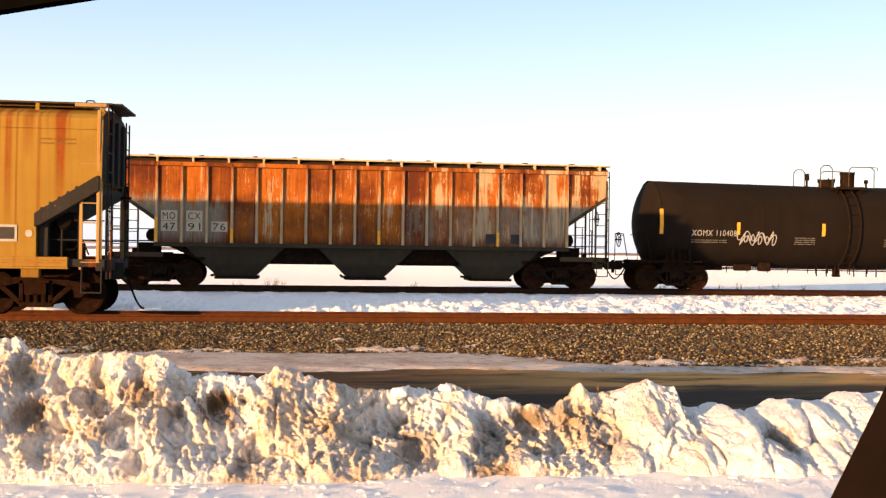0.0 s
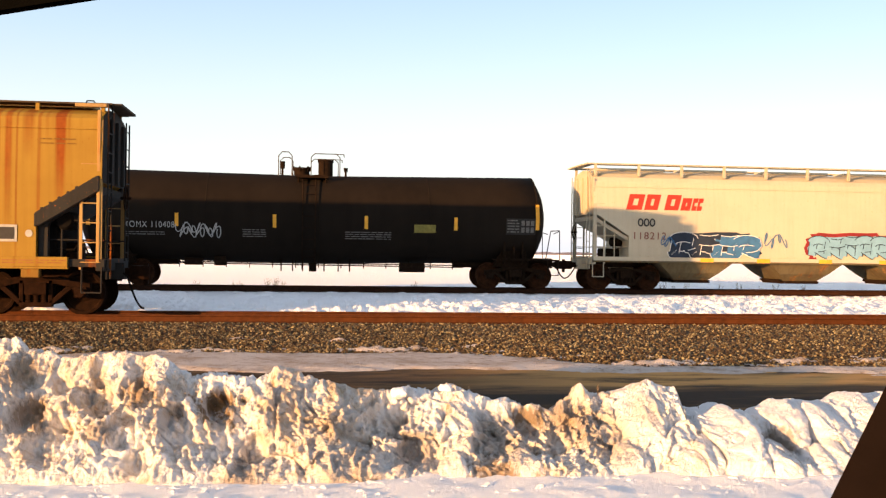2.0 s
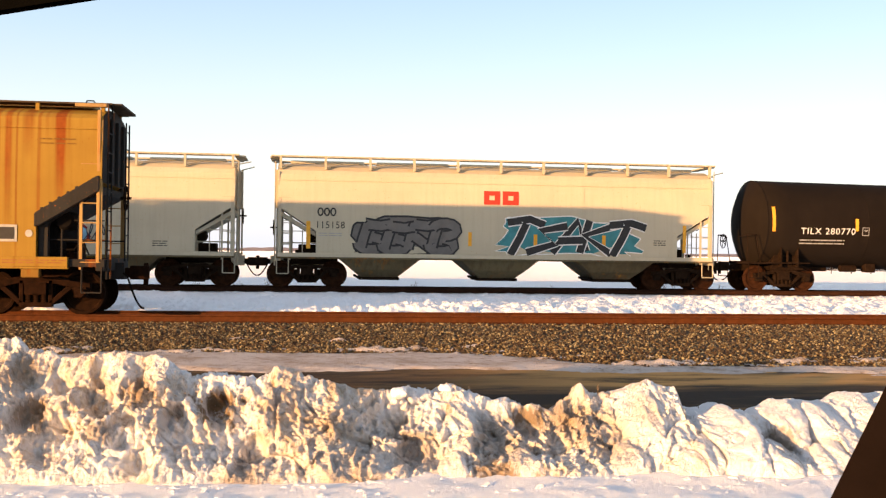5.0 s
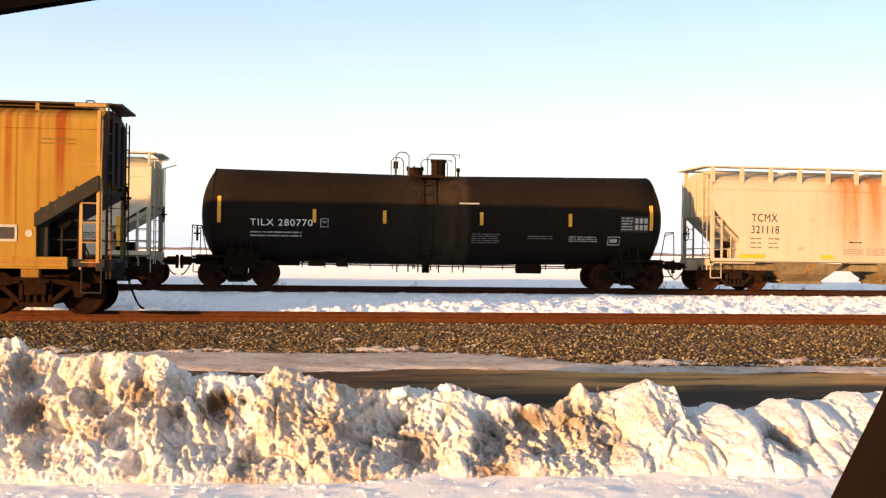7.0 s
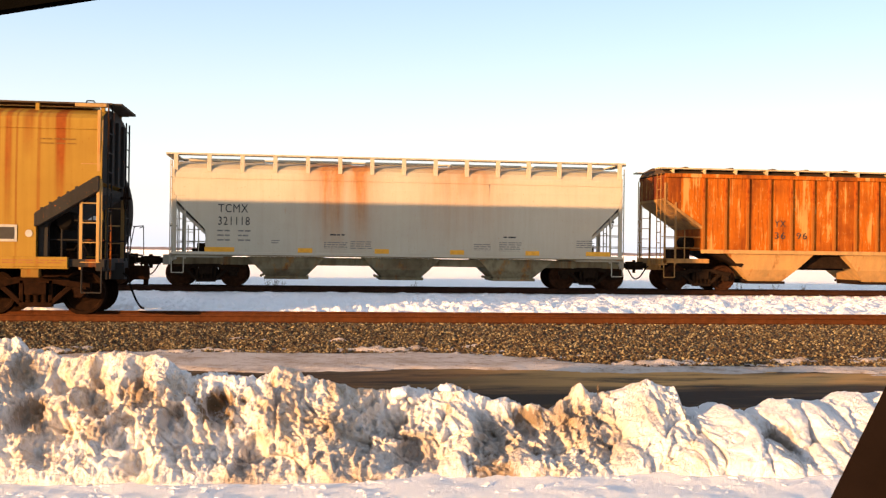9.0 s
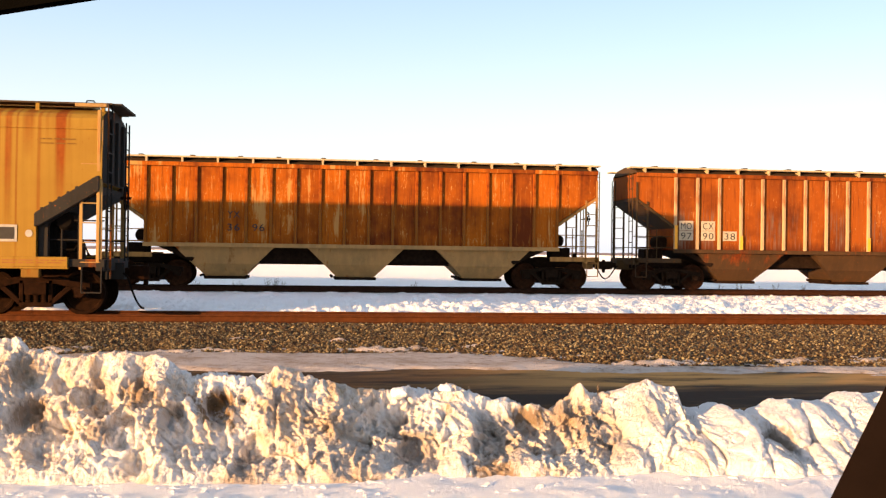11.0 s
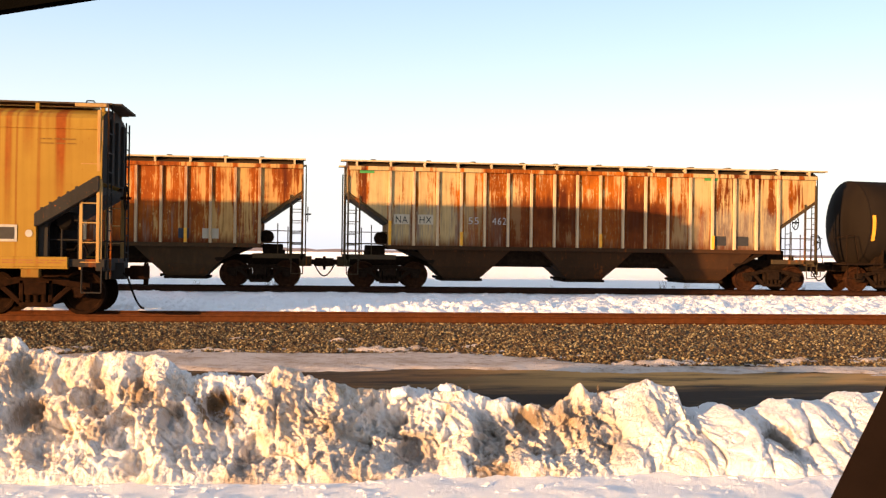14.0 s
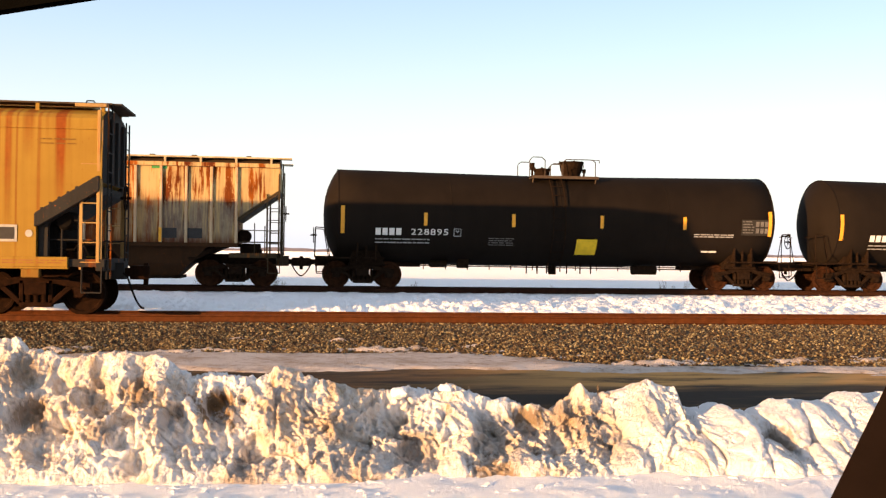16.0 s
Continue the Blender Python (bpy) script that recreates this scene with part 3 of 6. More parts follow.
def graffiti(car, rng, x0, x1, z0, z1, count, fill, edge, surf, edge_w=0.07, fat=0.24, lean=0.1, shade=None, angular=False, halo=None):
    """A sprayed tag: a backing cloud, outlined strokes and filled strokes over them; it spells nothing."""
    n = 40
    back = []
    for k in range(n):
        a = k * math.tau / n
        cc, ss = math.cos(a), math.sin(a)
        j = 1 + rng.uniform(-0.08, 0.1) * (2.0 if angular else 1.0)
        back.append(((x0 + x1) / 2 + math.copysign(abs(cc) ** 0.45, cc) * (x1 - x0) * 0.5 * j + lean * ss * 0.3, (z0 + z1) / 2 + math.copysign(abs(ss) ** 0.5, ss) * (z1 - z0) * 0.47 * j))
    back_mat = shade or (fill[0] if isinstance(fill, tuple) else fill)
    g = part("graffiti", blob_mesh(back, surf, 0.008), back_mat, car, "spray-painted tag of interlocked forms")
    if halo:
        part("painted_halo", stroke(B(), back + back[:1], surf, 0.13, 0.011), halo, g)
    if not shade or angular:
        part("painted_edge", stroke(B(), back + back[:1], surf, edge_w * 0.8, 0.012), edge, g)
    strokes = tag_strokes(rng, x0 + fat * 0.4, x1 - fat * 0.4, z0 + fat * 0.45, z1 - fat * 0.45, count, angular, lean)
    for k, line in enumerate(strokes):
        o = 0.016 + 0.002 * k
        part("painted_outline", stroke(B(), line, surf, fat + edge_w * 1.6, o), edge, g)
        part("painted_stroke", stroke(B(), line, surf, fat, o + 0.001), fill[k * len(fill) // len(strokes)] if isinstance(fill, tuple) else fill, g)
    return g


def scribble(car, rng, x0, x1, z0, z1, n, surf, mat, w=0.035):
    """One looping line of spray paint."""
    bm = B()
    pts = []
    mid, amp = (z0 + z1) / 2, (z1 - z0) / 2
    ph = rng.uniform(0, 6)
    for k in range(n * 5):
        u = k / (n * 5 - 1)
        a = k * 0.62
        pts.append((x0 + (x1 - x0) * u + 0.1 * math.cos(a * 0.8 + ph), mid + amp * (0.75 * math.sin(a + ph) + 0.45 * math.sin(a * 0.37 + 1.0))))
    stroke(bm, pts, surf, w, 0.02)
    part("tag_scrawl", bm, mat, car, "thin sprayed scrawl")


# ---- ribbed covered hopper ----
def hopper_bay(car, x, top_half, z_top, z_bot, y_top, mat, gate, bot_half=0.62, y_bot=0.85):
    bm = B()
    r0 = [(x - top_half, -y_top, z_top), (x + top_half, -y_top, z_top), (x + top_half, y_top, z_top), (x - top_half, y_top, z_top)]
    zk = z_bot + (z_top - z_bot) * 0.42
    k = 0.62
    r1 = [(x + sx * (bot_half + (top_half - bot_half) * 0.42), sy * (y_bot + (y_top - y_bot) * k), zk) for sx, sy in ((-1, -1), (1, -1), (1, 1), (-1, 1))]
    r2 = [(x + sx * bot_half, sy * y_bot, z_bot) for sx, sy in ((-1, -1), (1, -1), (1, 1), (-1, 1))]
    loft(bm, [r0, r1, r2])
    bay = part("hopper_bay", bm, mat, car)
    bm = B()
    box(bm, x - bot_half - 0.1, x + bot_half + 0.12, -y_bot - 0.08, y_bot + 0.08, z_bot - 0.07, z_bot + 0.03)
    rod(bm, (x - bot_half - 0.2, -y_bot - 0.04, z_bot + 0.05), (x - bot_half - 0.2, y_bot, z_bot + 0.05), 0.05, 8)
    part("outlet_gate", bm, gate, bay, bevel=0.01)


def end_cage(car, half, body, top, mat, slope_mat, y=1.42, rung_mat=None):
    """Platforms, ladders, posts and grab rails on both ends of a hopper."""
    for s in (-1, 1):
        bm = B()
        x0, x1 = sorted((s * (body - 1.7), s * (body + 0.05)))
        box(bm, x0, x1, -1.45, -1.33, 1.0, 1.16)
        box(bm, x0, x1, 1.33, 1.45, 1.0, 1.16)
        box(bm, *sorted((s * (body - 0.1), s * (body + 0.08))), -1.45, 1.45, 0.92, 1.16)
        box(bm, *sorted((s * (body - 1.9), s * (half - 0.45))), -0.2, 0.2, 0.72, 1.08)
        part("end_sill", bm, mat, car, bevel=0.01)
        for yy in (-y, y):
            bm = B()
            for xx in (body - 0.02, body - 0.42):
                box(bm, *sorted((s * xx - 0.03, s * xx + 0.03)), yy - 0.03, yy + 0.03, 0.95, top - 0.3 if xx > body - 0.1 else 3.2)
            for k in range(8):
                z = 1.1 + k * 0.4
                if z < 3.15:
                    rod(bm, (s * (body - 0.02), yy * 1.03, z), (s * (body - 0.42), yy * 1.03, z), 0.014, 5)
            part("side_ladder", bm, rung_mat or mat, car)
        bm = B()
        ladder(bm, s * (body + 0.1), -1.3, 0.75, top + 0.05, 0.42, "y")
        part("end_ladder", bm, mat, car)
        bm = B()
        ladder(bm, s * (body + 0.1), 0.85, 1.1, top - 0.1, 0.42, "y")
        part("end_ladder", bm, mat, car)
        bm = B()
        for z in (1.55, 1.95):
            rod(bm, (s * (body - 1.5), -1.2, z), (s * (body + 0.02), -1.2, z), 0.016, 5)
        for xx in (body - 0.85, body - 0.5):
            rod(bm, (s * xx, -1.2, 1.1), (s * xx, -1.2, 1.95 + (body - xx) * 0.3), 0.02, 5)
        part("grab_rail", bm, mat, car)
        part("grab_rail", rod(B(), (s * (body - 1.4), 1.25, 1.55), (s * (body + 0.02), 1.25, 1.55), 0.016, 5), mat, car)
        part("air_reservoir", turned(B(), [(-0.66, 0.05), (-0.64, 0.16), (-0.58, 0.24), (0.06, 0.24), (0.12, 0.16), (0.14, 0.05)], "y", 16), slope_mat, car).location = (s * (body - 1.25), 0, 1.75)
        part("brake_valve", box(B(), *sorted((s * (body - 1.4), s * (body - 0.7))), -0.3, 0.5, 1.1, 1.5), slope_mat, car, bevel=0.03)
        part("retainer", rod(B(), (s * (body - 0.7), -0.9, 1.12), (s * (body - 0.7), -0.9, 1.3), 0.1, 8), slope_mat, car)
        bm = B()
        xx = s * (body + 0.02)
        pipe(bm, [(xx, -1.46, 1.0), (xx, -1.48, 0.48), (xx - s * 0.4, -1.48, 0.48), (xx - s * 0.4, -1.46, 1.0)], 0.018, 5)
        part("stirrup_step", bm, mat, car)


def ribbed_hopper(label, half, mats, seed, ribs=18, margin=0.66, overhang=0.08):
    """Three-bay covered hopper with outside posts."""
    side, rib_mat, bay_mat, end_mat, roof_mat, walk_mat, gear_mat = mats
    car = thing("hopper_car", label, "railway car", "cars of the moving train")
    rng = random.Random(seed)
    body, top, w = half - margin, 4.2, 1.40
    bm = B()
    prof = [(-body, top), (-body, 3.36), (-body + 1.45, 2.36), (-body + 1.45, 1.46), (body - 1.45, 1.46), (body - 1.45, 2.36), (body, 3.36), (body, top)]
    loft(bm, [[(x, -w, z) for x, z in prof], [(x, w, z) for x, z in prof]])
    part("side_sheet", bm, side, car)
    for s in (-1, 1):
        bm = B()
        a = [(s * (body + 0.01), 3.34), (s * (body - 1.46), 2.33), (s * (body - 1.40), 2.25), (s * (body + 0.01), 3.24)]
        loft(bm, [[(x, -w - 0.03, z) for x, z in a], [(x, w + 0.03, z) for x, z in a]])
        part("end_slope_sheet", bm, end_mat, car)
    for sy in (-1, 1):
        part("top_chord", box(B(), -body, body, sy * 1.44 - 0.07, sy * 1.44 + 0.07, top - 0.1, top + 0.04), side, car, bevel=0.01)
        part("side_sill", box(B(), -body + 1.4, body - 1.4, sy * 1.43 - 0.08, sy * 1.43 + 0.08, 1.36, 1.50), bay_mat, car, bevel=0.01)
    x0 = -(body - 1.47)
    rm = B()
    z0, z1 = 1.5, top - 0.1
    ring = [(-0.056, 0), (-0.036, 0.095), (0.036, 0.095), (0.056, 0)]
    loft(rm, [[(x, -w + 0.004 - y, z) for x, y in ring] for z in (z0, z1)])
    rib_me = mesh_of("side_rib", rm, rib_mat)
    for k in range(ribs):
        for turn in (0, math.pi):
            r = part("side_rib", rib_me, rib_mat, car)
            r.location, r.rotation_euler = (x0 + k * (-2 * x0) / (ribs - 1), 0, 0), (0, 0, turn)
    bm = B()
    ring = lambda x: [(x, -1.5, top + 0.04), (x, -1.02, top + 0.24), (x, 0.0, top + 0.33), (x, 1.02, top + 0.24), (x, 1.5, top + 0.04)]
    loft(bm, [ring(-body), ring(body)])
    part("roof", bm, roof_mat, car)
    bm = B()
    box(bm, -0.38, 0.38, -0.42, 0.42, top + 0.26, top + 0.34)
    box(bm, -0.12, 0.05, -0.5, 0.5, top + 0.28, top + 0.375)
    hatch_me = mesh_of("hatch", bm, roof_mat, bevel=0.012)
    for k in range(10):
        part("hatch", hatch_me, roof_mat, car).location = (-body + 1.2 + k * (2 * body - 2.4) / 9 + rng.uniform(-0.3, 0.3), 0, 0)
    for sy in (-1, 1):
        bm = B()
        box(bm, -body - 0.25, body + overhang, sy * 1.28 - 0.22, sy * 1.28 + 0.22, top + 0.2, top + 0.25)
        part("running_board", bm, walk_mat, car)
        bm = B()
        box(bm, -0.035, 0.035, sy * 1.30 - 0.19, sy * 1.30 + 0.19, top + 0.02, top + 0.2)
        br_me = mesh_of("walk_bracket", bm, walk_mat)
        for k in range(15):
            part("walk_bracket", br_me, walk_mat, car).location = (-body + 0.3 + k * (2 * body - 0.6) / 14, 0, 0)
    for x in (-2.25, 2.25):
        part("saddle_sheet", box(B(), x - 1.6, x + 1.6, -0.95, 0.95, 0.86, 1.44), gear_mat, car)
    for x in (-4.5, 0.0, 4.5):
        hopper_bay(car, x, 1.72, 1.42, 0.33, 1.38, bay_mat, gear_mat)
    bm = B()
    box(bm, -half + 0.9, half - 0.9, -0.3, 0.3, 0.78, 1.12)
    part("centre_sill", bm, gear_mat, car)
    for sx in (-1, 1):
        bm = B()
        prof = [(sx * 7.0, 1.48), (sx * 5.6, 0.86), (sx * 5.5, 0.98), (sx * 6.6, 1.48)]
        loft(bm, [[(x, -1.25, z) for x, z in prof], [(x, 1.25, z) for x, z in prof]])
        part("bolster_web", bm, gear_mat, car)
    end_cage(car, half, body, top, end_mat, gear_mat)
    brake_wheel(car, body + 0.17, 0.55, 2.6, gear_mat)
    add_trucks(car, 7.03 * half / 9.265, gear_mat, WHEEL)
    add_couplers(car, half, gear_mat)
    return car, (lambda x, z: w), rng, body


# ---- smooth-sided covered hopper ----
def side_w(x, z):
    return 1.46 - 0.018 * (z - 2.5) ** 2


def smooth_hopper(label, half, mats, seed, posts=12, moving=True, flat_posts=False, group="cars of the moving train", truck=6.78, rung_mat=None, walk_z=4.51, hang=0.42, sill_cut=0.0, inset=0.72, walk_y=1.16, cut_low=1.95, cut_high=2.72, cut_deep=1.32, sill_low=1.0):
    side, end_mat, bay_mat, roof_mat, walk_mat, gear_mat, wheel_mat = mats
    car = thing("hopper_car", label, "railway car", group)
    rng = random.Random(seed)
    body = half - inset
    # cross-section of side and roof, up the near side, over, and down the far side
    eave = 3.72 if moving else 3.82
    sect = [(1.44, 1.16), (1.445, 1.6), (1.457, 2.2), (1.46, 2.8), (1.44, 3.4), (1.415, eave)]
    roof_sect = [(1.415, eave), (1.4, eave + 0.17), (1.32, eave + 0.33), (1.12, eave + 0.48), (0.6, eave + 0.61), (0.0, eave + 0.66)]
    if not moving:
        roof_sect = [(1.415, eave), (1.405, eave + 0.21), (1.3, eave + 0.3), (1.0, eave + 0.4), (0.6, eave + 0.47), (0.0, eave + 0.51)]
    half_ring = sect + roof_sect[1:]
    ring = [(-y, z) for y, z in half_ring] + [(y, z) for y, z in half_ring[-2::-1]]
    # shortened below: the ends are cut on the slant
    def cut(z):
        if z > cut_high:
            return 0.0
        if z > cut_low:
            return 0.12 + (cut_high - z) / (cut_high - cut_low) * (cut_deep - 0.12)
        return cut_deep
    zs = sorted({z for _, z in half_ring} | {cut_low, cut_high, cut_high - 0.005, 2.3})
    def width_at(z):
        for (ya, za), (yb, zb) in zip(half_ring, half_ring[1:]):
            if za <= z <= zb:
                return ya + (yb - ya) * (z - za) / (zb - za) if zb > za else ya
        return half_ring[-1][0]
    bm = B()
    n = 24
    rows = {}
    for sy in (-1, 1):
        for i, z in enumerate(zs):
            y = sy * width_at(z)
            e = body - cut(z)
            rows[sy, i] = [bm.verts.new((-e + 2 * e * k / n, y, z)) for k in range(n + 1)]
    for sy in (-1, 1):
        for i in range(len(zs) - 1):
            for k in range(n):
                bm.faces.new((rows[sy, i][k], rows[sy, i][k + 1], rows[sy, i + 1][k + 1], rows[sy, i + 1][k]))
    for i in range(len(zs) - 1):
        for k in (0, n):
            bm.faces.new((rows[-1, i][k], rows[-1, i + 1][k], rows[1, i + 1][k], rows[1, i][k]))
    for k in range(n):
        bm.faces.new((rows[-1, 0][k], rows[-1, 0][k + 1], rows[1, 0][k + 1], rows[1, 0][k]))
    bmesh.ops.remove_doubles(bm, verts=bm.verts[:], dist=0.0005)
    part("car_body", bm, side, car, smooth=False)
    part("side_seam", patch(B(), -body, body, eave - 0.02, eave + 0.015, side_w, 0.016), side, car)
    part("weld_seam", patch(B(), 3.0, 3.02, 1.2, eave - 0.02, side_w, 0.004), side, car)
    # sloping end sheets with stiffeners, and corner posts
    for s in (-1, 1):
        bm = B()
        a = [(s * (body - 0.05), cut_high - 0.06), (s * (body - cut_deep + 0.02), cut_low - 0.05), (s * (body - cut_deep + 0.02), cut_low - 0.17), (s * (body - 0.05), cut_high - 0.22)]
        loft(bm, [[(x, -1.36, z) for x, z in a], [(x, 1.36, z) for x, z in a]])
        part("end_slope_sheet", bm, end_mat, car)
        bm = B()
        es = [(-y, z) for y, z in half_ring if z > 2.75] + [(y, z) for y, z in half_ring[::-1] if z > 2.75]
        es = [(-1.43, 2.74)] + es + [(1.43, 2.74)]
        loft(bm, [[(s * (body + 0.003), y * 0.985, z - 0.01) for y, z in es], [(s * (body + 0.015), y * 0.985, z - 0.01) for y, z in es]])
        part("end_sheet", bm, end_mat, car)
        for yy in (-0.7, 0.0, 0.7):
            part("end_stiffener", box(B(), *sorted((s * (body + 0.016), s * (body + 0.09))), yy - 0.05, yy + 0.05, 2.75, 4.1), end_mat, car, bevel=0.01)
        if not moving:
            for sy in (-1, 1):
                bm = B()
                a = [(s * (body - 1.3), 1.2), (s * (body - 1.3), 1.88), (s * (body - 1.02), 2.04), (s * (body - 1.12), 1.8), (s * (body - 1.1), 1.2)]
                loft(bm, [[(x, sy * 1.34, z) for x, z in a], [(x, sy * 1.16, z) for x, z in a]])
                part("slope_support", bm, end_mat, car, bevel=0.012)
                bm = B()
                a = [(s * (body - 1.36), 2.08), (s * (body - 0.1), 2.86), (s * (body - 0.04), 2.86), (s * (body - 0.04), 2.55), (s * (body - 1.22), 1.84), (s * (body - 1.36), 1.8)]
                loft(bm, [[(x, sy * 1.49, z) for x, z in a], [(x, sy * 1.2, z) for x, z in a]])
                part("slope_rim", bm, end_mat, car, "dark grey rim of the sloping end", bevel=0.02)
                for q in range(5):
                    u = 0.12 + q * 0.14
                    lx, lz = s * (body - 1.36 + 1.26 * u), 2.08 + 0.78 * u
                    part("lug", box(B(), lx - 0.035, lx + 0.035, *sorted((sy * 1.43, sy * 1.48)), lz - 0.04, lz + 0.03), end_mat, car, bevel=0.015)
        part("end_walk", box(B(), *sorted((s * (body - 0.05), s * (body + 0.3))), -0.9, 0.9, walk_z - 0.005, walk_z + 0.045), walk_mat, car)
        for sy in (-1, 1):
            part("corner_post", box(B(), *sorted((s * (body - 0.13), s * body)), sy * 1.41 - 0.05, sy * 1.41 + 0.05, 1.1, 3.1), end_mat, car, bevel=0.01) if moving else part("corner_post", box(B(), *sorted((s * (body - 0.1), s * (body - 0.03))), sy * 1.42 - 0.035, sy * 1.42 + 0.035, 1.1, 4.2), rung_mat, car, bevel=0.008)
    for sy in (-1, 1):
        bm = B()
        box(bm, -body + sill_cut, body - sill_cut, sy * 1.46 - 0.06, sy * 1.46 + 0.06, sill_low if flat_posts else 1.06, 1.2)
        part("side_sill", bm, side, car, bevel=0.008)
        flange = box(B(), -body + sill_cut, body - sill_cut, sy * 1.45 - 0.07, sy * 1.45 + 0.07, sill_low - 0.04 if flat_posts else 1.0, sill_low - 0.003 if flat_posts else 1.057)
        part("sill_flange", flange, bay_mat if moving else side, car)
    # roof hatches, walkways on brackets
    for k in range(5):
        x = -body + 1.7 + k * (2 * body - 3.4) / 4
        part("hatch", box(B(), x - 1.3, x + 1.3, -0.4, 0.4, 4.36, 4.47), roof_mat, car, bevel=0.02)
    for sy in (-1, 1):
        bm = B()
        box(bm, -body - 0.25, body + 0.12, sy * walk_y - 0.24, sy * walk_y + 0.24, walk_z, walk_z + (0.05 if moving else 0.035))
        part("running_board", bm, walk_mat, car)
        bm = B()
        h = 0.04 if not (flat_posts and moving) else 0.07
        box(bm, -h, h, sy * (walk_y + 0.18) - 0.05, sy * (walk_y + 0.18) + 0.05, 3.95 if flat_posts else 4.1, walk_z + 0.02)
        if not flat_posts:
            pipe(bm, [(0.03, sy * 1.32, 4.14), (0.2, sy * 1.28, 4.22), (0.6, sy * 1.1, 4.32)], 0.02, 5)
        br_me = mesh_of("walk_bracket", bm, side if flat_posts else walk_mat)
        for k in range(posts):
            part("walk_bracket", br_me, walk_mat, car).location = (-body + 0.08 + k * (2 * body - 0.16) / (posts - 1), 0, 0)
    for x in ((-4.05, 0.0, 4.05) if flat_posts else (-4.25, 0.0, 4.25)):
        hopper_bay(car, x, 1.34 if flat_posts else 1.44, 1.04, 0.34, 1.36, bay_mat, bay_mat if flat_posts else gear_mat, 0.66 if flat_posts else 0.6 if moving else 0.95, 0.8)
    if flat_posts:
        part("centre_sill", box(B(), -half + 0.9, half - 0.9, *((-1.0, 1.0) if moving else (-0.3, 0.3)), 0.76, 1.02), bay_mat if moving else gear_mat, car)
    else:
        for s in (-1, 1):
            part("stub_sill", box(B(), *sorted((s * 5.7, s * (half - 0.9))), -0.3, 0.3, 0.8, 1.12), gear_mat, car)
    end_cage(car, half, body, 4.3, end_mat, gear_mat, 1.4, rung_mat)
    brake_wheel(car, body + 0.17, 0.5, 2.5, gear_mat)
    brake_wheel(car, -body - 0.2, 0.5, 2.1, gear_mat)
    add_trucks(car, truck, gear_mat, wheel_mat, moving)
    add_couplers(car, half, gear_mat, hang)
    return car, side_w, rng, body


